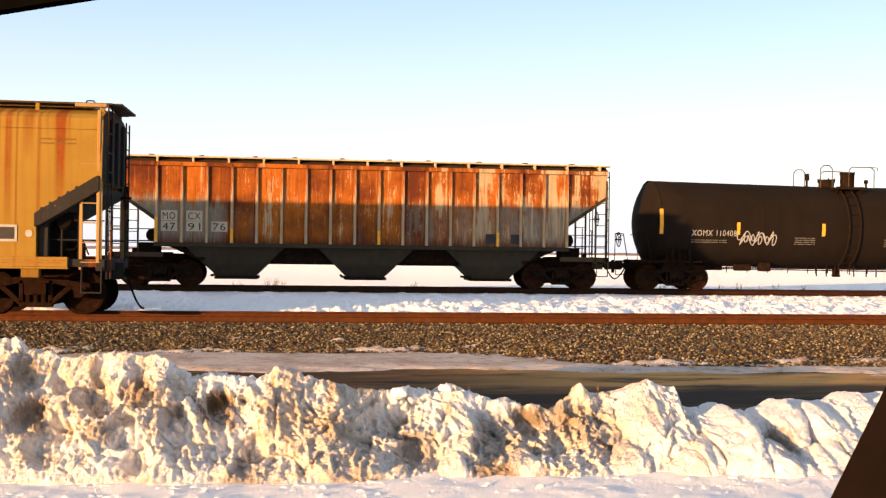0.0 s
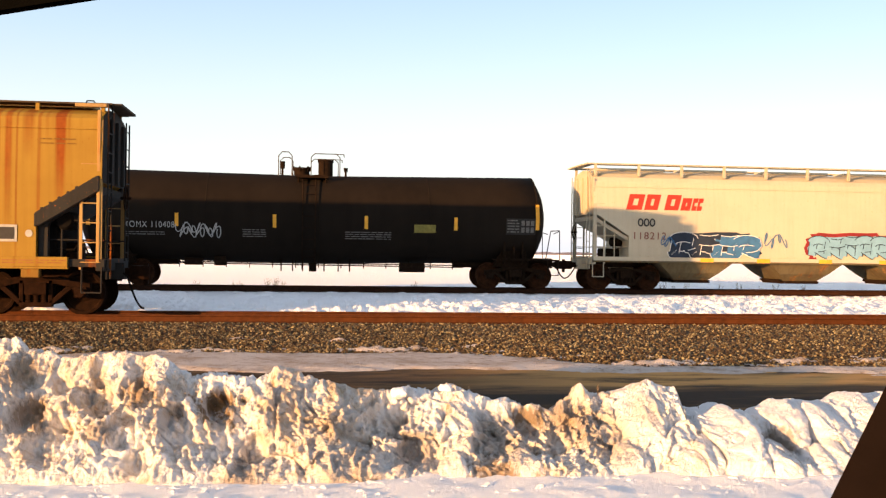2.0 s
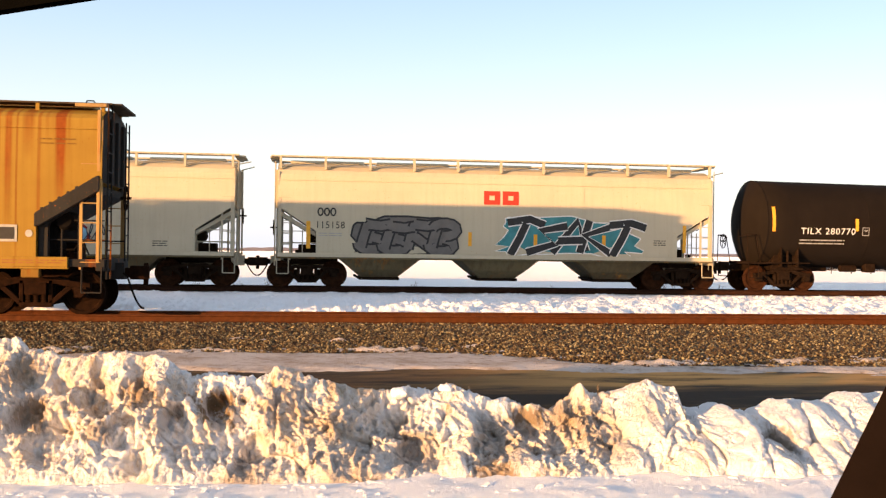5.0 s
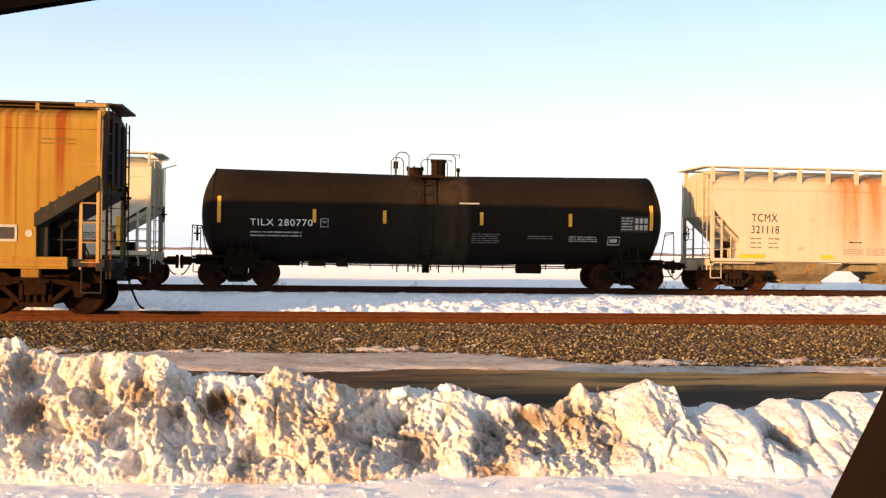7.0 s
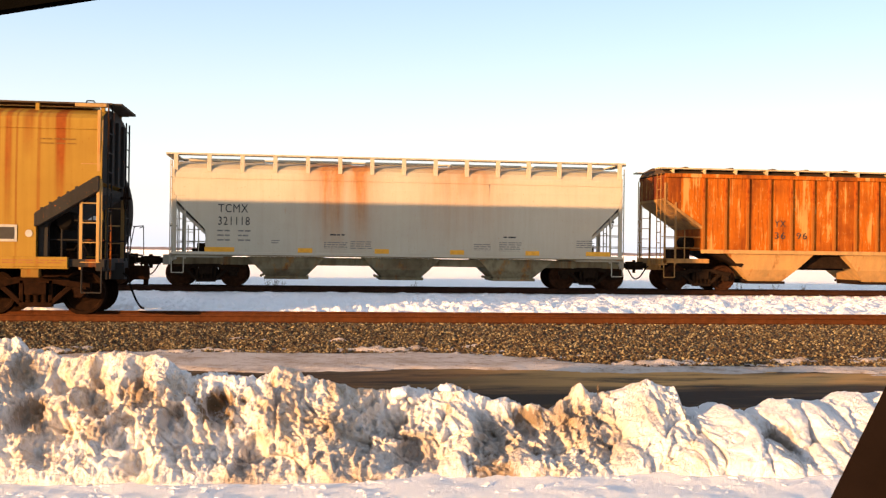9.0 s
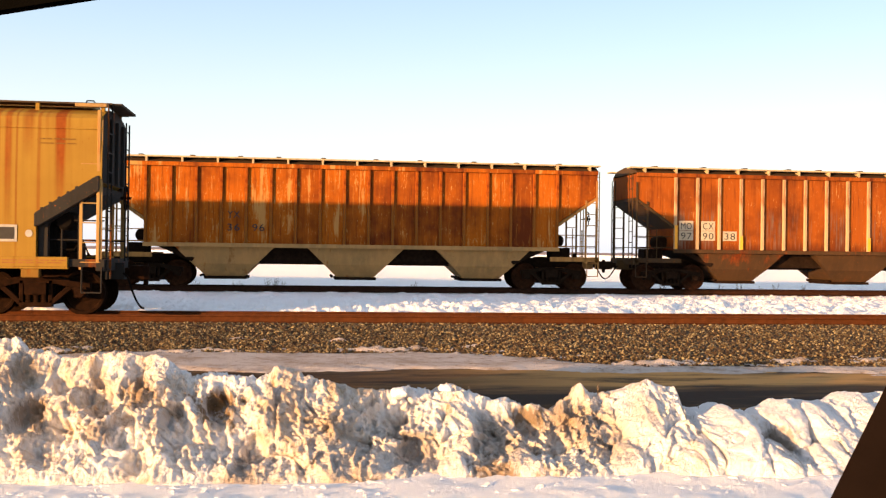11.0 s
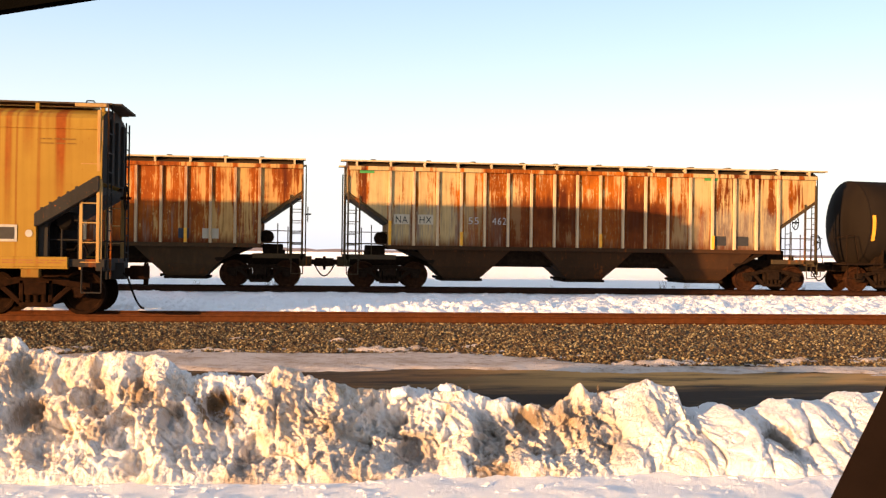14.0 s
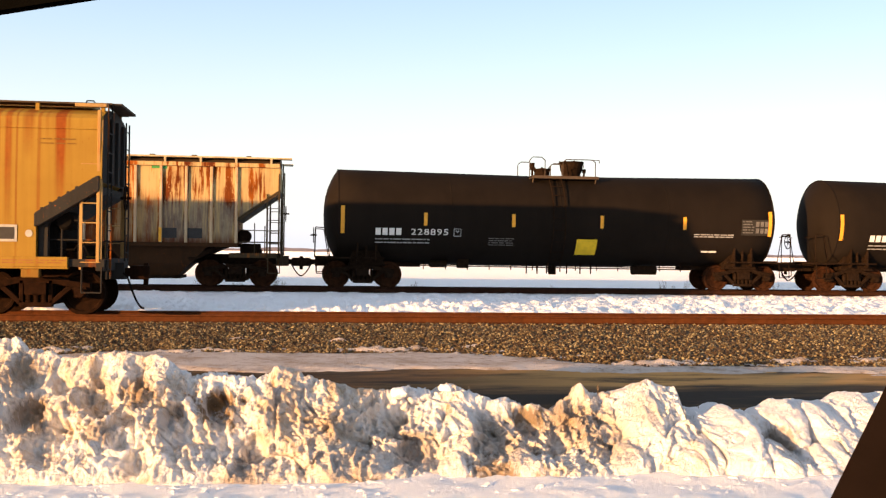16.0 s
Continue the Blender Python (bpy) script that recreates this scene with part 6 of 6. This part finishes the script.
car, surf, rng, body = smooth_hopper("cream covered hopper with red emblem and grey and black tags", half_of(3) - 0.08, pale_set("pale_hopper", (0.495, 0.448, 0.328), GRIME, 0.75, 9.0), 32, 11)
red_shapes(car, -0.62, 0.72, 2.98, 3.46, (1.0, 1.0), surf, 0.0)
rings(car, -6.45, 2.5, 0.25, 0.66, 3, surf, DARKL)
lettering(car, "115158", -6.45, 2.06, 0.25, surf, DARKL, wide=0.95)
graffiti(car, rng, -5.12, -1.6, 1.12, 2.5, 4, SILVER, DARKL, surf, 0.085, 0.3, 0.2)
graffiti(car, rng, 0.05, 4.9, 1.15, 2.55, 5, DARKL, WHITE, surf, 0.05, 0.26, 0.25, TEAL, True)
bars(car, rng, 5.6, 1.8, 0.45, 3, surf, DARKL)
bars(car, rng, -6.4, 1.9, 0.8, 2, surf, GREYW)
reflectors(car, surf, [(-6.75, 1.35, 2.3, 0.14), (-3.2, 1.5, 2.0, 0.12), (-1.1, 1.5, 2.0, 0.12), (1.25, 1.4, 1.95, 0.13), (3.75, 1.4, 1.95, 0.13), (6.75, 1.35, 2.35, 0.13)])
on_train(car, 3, -0.06)

car, surf, rng, body = tank_car("black tank car with a dusty middle and white lettering", half_of(4), tank_set("tank_two", (0.0126, 0.0097, 0.0076), 14.0, ((-2.4, 0.0), (-1.2, 0.12), (0.2, 0.3), (0.9, 0.3), (1.1, 0.0))), 22, -0.35, body=half_of(4) - 0.69, TR=1.62, TC=2.49)
lettering(car, "TILX 280770", -6.58, 2.12, 0.24, surf, WHITE, wide=2.12, label="white stencilled reporting mark")
square = [(-4.18, 2.1), (-3.93, 2.1), (-3.93, 2.38), (-4.18, 2.38), (-4.18, 2.1)]
part("class_mark", stroke(stroke(B(), square, surf, 0.03, 0.012), [(-4.11, 2.3), (-4.05, 2.24), (-4.0, 2.3)], surf, 0.04, 0.012), GREYW, car)
bars(car, rng, -6.58, 1.92, 1.75, 2, surf, GREYW, 0.045, 0.12)
part("stencil_line", patch(B(), 0.65, 1.35, 2.98, 3.03, surf, 0.008), GREYW, car)
bars(car, rng, 1.1, 1.95, 1.0, 5, surf, FAINT)
bars(car, rng, 3.1, 1.9, 0.9, 2, surf, FAINT)
bars(car, rng, 4.6, 1.9, 1.05, 3, surf, GREYW)
data_panel(car, rng, 6.5, 2.6, surf, GREYW)
square = [(6.05, 1.62), (6.48, 1.62), (6.48, 1.9), (6.05, 1.9), (6.05, 1.62)]
part("class_mark", stroke(B(), square, surf, 0.03, 0.012), GREYW, car)
bars(car, rng, 6.12, 1.83, 0.3, 1, surf, GREYW, 0.13)
reflectors(car, surf, [(-7.62, 2.2, 3.1, 0.12), (-4.4, 2.25, 2.7, 0.12), (-1.98, 2.25, 2.7, 0.12), (1.43, 2.25, 2.7, 0.12), (4.62, 2.25, 2.7, 0.12), (7.6, 2.15, 3.05, 0.12)])
on_train(car, 4, 0.03)

car, surf, rng, body = smooth_hopper("pale grey covered hopper with rust streaks down the middle", half_of(5), pale_set("grey_pale_hopper", (0.44, 0.405, 0.315), (0.34, 0.28, 0.2), 0.7, 12.0, stains=((-2.5, 0.5, 0.5, 1.0), (-2.2, 2.0, 0.3, 0.9), (-2.2, 1.5, 0.5, 2.8), (-1.5, 0.45, 0.45, 1.2), (2.0, 2.2, 0.3, 1.2), (2.2, 1.6, 0.45, 2.8)), under=0.5), 33, 15, True, True, inset=0.92, cut_high=2.95, cut_deep=1.1, sill_low=1.1)
lettering(car, "TCMX", -6.35, 2.55, 0.3, surf, DARKL, wide=1.0)
lettering(car, "321118", -6.35, 2.12, 0.3, surf, DARKL, wide=1.06)
for lx in (-6.38, -5.68):
    bars(car, rng, lx, 1.95, 0.42, 3, surf, DIM, 0.05, 0.16)
for lx, lz, lw, ln in ((-4.55, 1.62, 0.3, 2), (-2.75, 1.58, 0.8, 5), (-1.85, 1.62, 0.75, 4), (2.5, 1.58, 0.6, 4), (3.4, 1.66, 0.8, 5), (6.2, 1.75, 0.65, 4)):
    bars(car, rng, lx, lz, lw, ln, surf, DIM)
for lx, lz, lw in ((-2.55, 1.86, 0.5), (3.55, 1.86, 0.5)):
    bars(car, rng, lx, lz, lw, 1, surf, DARKL, 0.05)
for lx, lw in ((-2.8, 1.5), (0.3, 1.2), (3.1, 1.6)):
    bars(car, rng, lx, 1.24, lw, 1, surf, DIM, 0.04)
reflectors(car, surf, [(-6.3, 1.2, 1.36, 1.0), (-3.4, 1.2, 1.36, 0.5), (-0.75, 1.2, 1.36, 0.5), (1.9, 1.2, 1.36, 0.5), (4.6, 1.2, 1.36, 0.5), (7.0, 1.2, 1.36, 0.9)])
on_train(car, 5)

car, surf, rng, body = ribbed_hopper("orange-brown rusted ribbed covered hopper", half_of(6),
                                     rusty_set("orange_hopper", (0.42, 0.22, 0.065), (0.2, 0.08, 0.02), 0.5, 15.0, (0.22, 0.075, 0.01), 6, 0.66,
                                               ((-9.3, 0.66), (-5, 0.78), (0, 0.72), (5, 0.76)), (0.34, 0.09, 0.007), (0.105, 0.024, 0.007), (0.28, 0.175, 0.07), 0.6, rib_wear=0.5, vary=0.25, end_shade=0.9), 12)
ribbed_marks(car, surf, rng, body, ((3, 2.36, "YX"), (3, 1.92, "36"), (4, 1.92, "96")), None, False)
on_train(car, 6)

car, surf, rng, body = ribbed_hopper("rust-brown ribbed covered hopper with pale posts", half_of(7),
                                     rusty_set("brown_hopper", (0.42, 0.25, 0.09), (0.24, 0.12, 0.045), 0.5, 18.0, (0.44, 0.33, 0.2), 7, 0.78,
                                               ((-9.3, 0.95), (-1, 0.95), (2.0, 0.8), (4.5, 0.64), (6.5, 0.46), (9, 0.4)), (0.27, 0.07, 0.009), (0.078, 0.019, 0.008), (0.045, 0.026, 0.012), 0.58, low=0.3, rib_wear=0.6, vary=0.15, end_shade=0.14), 13, margin=0.78)
ribbed_marks(car, surf, rng, body, ((0, 2.22, "MO"), (1, 2.22, "CX"), (0, 1.86, "97"), (1, 1.86, "90"), (2, 1.86, "38")), OLDGREY)
print_panel(car, body, surf, 4.3, 1.65, 0.35, 0.34, DKBLUE)
print_panel(car, body, surf, 5.1, 1.65, 0.55, 0.34, OLDGREY)
on_train(car, 7)

car, surf, rng, body = ribbed_hopper("cream ribbed covered hopper streaked with dark rust", half_of(8),
                                     rusty_set("streaked_hopper", (0.44, 0.32, 0.15), (0.3, 0.16, 0.06), 0.5, 23.0, (0.5, 0.39, 0.25), 8, 0.76,
                                               ((-9.3, 0.26), (-5.5, 0.38), (-2.5, 0.6), (0, 0.62), (2.5, 0.58), (5, 0.4), (9, 0.34)), (0.35, 0.1, 0.009), (0.09, 0.022, 0.007), (0.032, 0.016, 0.007), 0.6,
                                               (2.35, 1.0, ((-9, 0.0), (-5, 0.05), (-3.6, 0.65), (-1.5, 0.9), (0.4, 0.5), (2.0, 0.9), (3.0, 0.6), (5, 0.05))), low=((-9, 0.55), (-3.6, 0.5), (-2.6, 0.2), (2.6, 0.2), (4, 0.5), (9, 0.55)), rib_wear=0.62, vary=0.2, end_shade=0.12), 14, margin=0.76, overhang=0.4)
ribbed_marks(car, surf, rng, body, ((0, 2.28, "NA"), (1, 2.28, "HX"), ), OLDGREY)
for lx, text in ((-4.35, "55"), (-3.5, "462")):
    lettering(car, text, lx, 2.28, 0.26, surf, GREYW, off=0.02, wide=0.36 if len(text) == 2 else 0.5)
print_panel(car, body, surf, -8.2, 4.0, 0.5, 0.1, GREEN)
print_panel(car, body, surf, 4.3, 4.0, 0.5, 0.1, GREEN)
print_panel(car, body, surf, 4.65, 1.65, 0.5, 0.34, DARKL)
print_panel(car, body, surf, 5.5, 1.65, 0.5, 0.34, DARKL)
on_train(car, 8)

for k, name in ((9, "tank_three"), (10, "tank_four")):
    car, surf, rng, body = tank_car("black tank car with yellow strips and white lettering", half_of(k), tank_set(name, (0.0126, 0.0097, 0.0076), 20.0 + 5 * k), 23 + k, 0.05, True, body=half_of(k) - 0.78, TR=1.66, TC=2.52)
    bm = B()
    for q in range(4):
        patch(bm, -6.6 + q * 0.24, -6.42 + q * 0.24, 1.86, 2.1, surf, 0.01)
    part("owner_mark", bm, WHITE, car, "white painted shapes")
    lettering(car, "228895" if k == 9 else "2288", -5.36, 1.88, 0.22, surf, WHITE, wide=1.3 if k == 9 else 0.9, label="white stencilled number")
    square = [(-3.85, 1.85), (-3.61, 1.85), (-3.61, 2.1), (-3.85, 2.1), (-3.85, 1.85)]
    part("class_mark", stroke(stroke(B(), square, surf, 0.03, 0.012), [(-3.79, 2.04), (-3.73, 1.98), (-3.68, 2.04)], surf, 0.04, 0.012), GREYW, car)
    bars(car, rng, -6.6, 1.74, 1.9, 2, surf, GREYW, 0.04, 0.12)
    bars(car, rng, -2.6, 1.8, 0.9, 4, surf, FAINT)
    bars(car, rng, 4.9, 2.05, 1.5, 2, surf, GREYW, 0.035, 0.075)
    bars(car, rng, 5.3, 1.45, 0.6, 1, surf, WHITE, 0.06)
    data_panel(car, rng, 6.72, 2.55, surf, FAINT)
    print_panel(car, body, surf, 0.58, 1.25, 0.75, 0.55, plain("yellow_placard_mat", (0.72, 0.5, 0.02), 0.6, 0, 0.15, 6))
    reflectors(car, surf, [(-7.74, 1.9, 2.85, 0.13), (-4.86, 2.2, 2.65, 0.12), (-1.74, 2.2, 2.65, 0.12), (1.46, 2.2, 2.65, 0.12), (4.53, 2.2, 2.65, 0.12), (7.76, 2.0, 2.9, 0.13)])
    on_train(car, k, -0.02)

# ---- parked cars on the near track ----
RUSTGEAR = RUSTY_IRON
yellow = (painted("yellow_side_mat", (0.27, 0.168, 0.026), (0.2, 0.11, 0.016), (0.22, 0.05, 0.004), 0.64, 0.5, 0.65, 3.0, (3.5, 3.5, 0.12), ((7.33, 0.13, 1.6, 2.0), (7.28, 0.26, 0.5, 3.3), (6.68, 0.15, 1.2, 3.1), (7.05, 0.05, 0.8, 3.3), (6.28, 0.09, 1.0, 1.6), (6.45, 0.03, 0.7, 0.4), (6.9, 0.05, 0.6, 0.3), (7.5, 0.04, 0.5, 2.9), (6.05, 0.08, 0.9, 0.6)), deep=0.55),
          # near-black ends: the shade on the sunless end is put into the colour
          painted("yellow_end_shaded_mat", (0.026, 0.025, 0.024), (0.014, 0.012, 0.011), RUST, 0.6, 0.6, 0.8, 4.0),
          # bay yellow is kept darker than the side, for the shade underneath
          painted("yellow_bay_mat", (0.2, 0.11, 0.02), (0.1, 0.055, 0.02), RUST, 0.6, 0.6, 0.8, 5.0),
          painted("yellow_roof_mat", (0.36, 0.24, 0.09), (0.2, 0.13, 0.07), RUST, 0.55, 0.6, 0.8, 6.0), plain('dark_walk_mat', (0.06, 0.042, 0.026), 0.85, 0, 0.4, 6, 0.1), RUSTGEAR, plain("dark_wheel_mat", (0.013, 0.006, 0.003), 0.9, 0, 0.5, 9, 0.05))
car, surf, rng, body = smooth_hopper("yellow covered hopper with rust streaks, standing still", 8.9, yellow, 51, 13, False, True, "parked cars", walk_z=4.36, walk_y=0.8, hang=0.7, sill_cut=0.66, rung_mat=painted("rung_mat", (0.36, 0.235, 0.09), (0.22, 0.1, 0.03), RUST, 0.56, 0.5, 0.8, 2.0))
car.scale = (1, 1, 1.04)
bars(car, rng, 6.9, 3.6, 0.75, 2, surf, yellow[2], 0.022, 0.09)
for s in (-1, 1):
    part("roof_plank", box(B(), *sorted((s * 7.54, s * 8.2)), -1.12, -0.98, 4.3, 4.375), yellow[3], car, bevel=0.008)
    part("roof_grab", pipe(B(), [(s * 7.75, -1.05, 4.37), (s * 7.78, -1.05, 4.43), (s * 7.92, -1.05, 4.43), (s * 7.95, -1.05, 4.37)], 0.014, 5), BLACK, car)
for k in range(8):
    x = -6.6 + k * 1.32
    part("hatch_cover", box(B(), x - 0.5, x + 0.5, -1.1, -0.62, 4.2, 4.3), yellow[3], car, bevel=0.03)
print_panel(car, body, surf, 5.7, 1.5, 0.78, 0.34, GREYW)
part("stencil_panel", patch(B(), 5.75, 6.43, 1.55, 1.79, surf, 0.02), DARKL, car)
part("round_mark", blob_mesh([(6.72 + 0.075 * math.cos(a * 0.5236), 1.67 + 0.075 * math.sin(a * 0.5236)) for a in range(12)], surf, 0.015), GREYW, car)
for s in (-1, 1):
    # black box added to fill the open end with the darkness inside it
    part("end_dark_fill", box(B(), *sorted((s * (body - 1.28), s * (body - 0.95))), -1.1, 0.9, 1.2, 2.0), BLACK, car, bevel=0.04)
    part("brake_cylinder", turned(B(), [(-1.25, 0.02), (-1.25, 0.15), (-1.2, 0.2), (-0.5, 0.2), (-0.45, 0.08)], "y", 16), BLACK, car).location = (s * (body - 0.8), 0, 1.95)
    part("brake_pipe", pipe(B(), [(s * (body - 0.5), -1.1, 1.2), (s * (body - 0.5), -1.1, 1.75), (s * (body - 0.62), -1.12, 1.95), (s * (body - 0.75), -1.12, 1.95)], 0.025, 6), BLACK, car)
    part("brake_pipe", pipe(B(), [(s * (body - 0.95), -1.15, 1.35), (s * (body - 0.6), -1.15, 1.35), (s * (body - 0.45), -1.15, 1.55), (s * (body - 0.3), -1.15, 1.25)], 0.022, 6), BLACK, car)
    part("jacking_pad", box(B(), *sorted((s * 6.58, s * 6.95)), -1.5, -1.3, 0.78, 0.955), yellow[2], car, bevel=0.015)
bars(car, rng, 6.2, 1.14, 1.3, 2, lambda x, z: 1.52, plain('dull_red_mat', (0.22, 0.09, 0.03), 0.8, 0, 0.3, 8), 0.02, 0.05)
car.location = (-12.54, NEAR_Y, NEAR_Z)
copy_thing(car, pose(-12.54 - 17.85, NEAR_Y, NEAR_Z))


# ---- movement ----
def run_at(t):
    for (ta, sa), (tb, sb) in zip(RUN, RUN[1:]):
        if ta <= t <= tb:
            return sa + (sb - sa) * (t - ta) / (tb - ta)
    return RUN[-1][1]


def motions():
    for car_, u in rolling:
        walk(car_, [(t, pose(u - s, FAR_Y, 0)) for t, s in RUN])
    steps = [2 * k / 30 for k in range(241)]
    turns = [-math.degrees(run_at(t) / WHEEL_R) for t in steps]
    for w in wheelsets:
        p = w.location.copy()
        rows = []
        for t, a in zip(steps, turns):
            rows.append((t, Matrix.Translation(p) @ Matrix.Rotation(radians(a % 360), 4, "Y")))
        walk(w, rows)


motions()
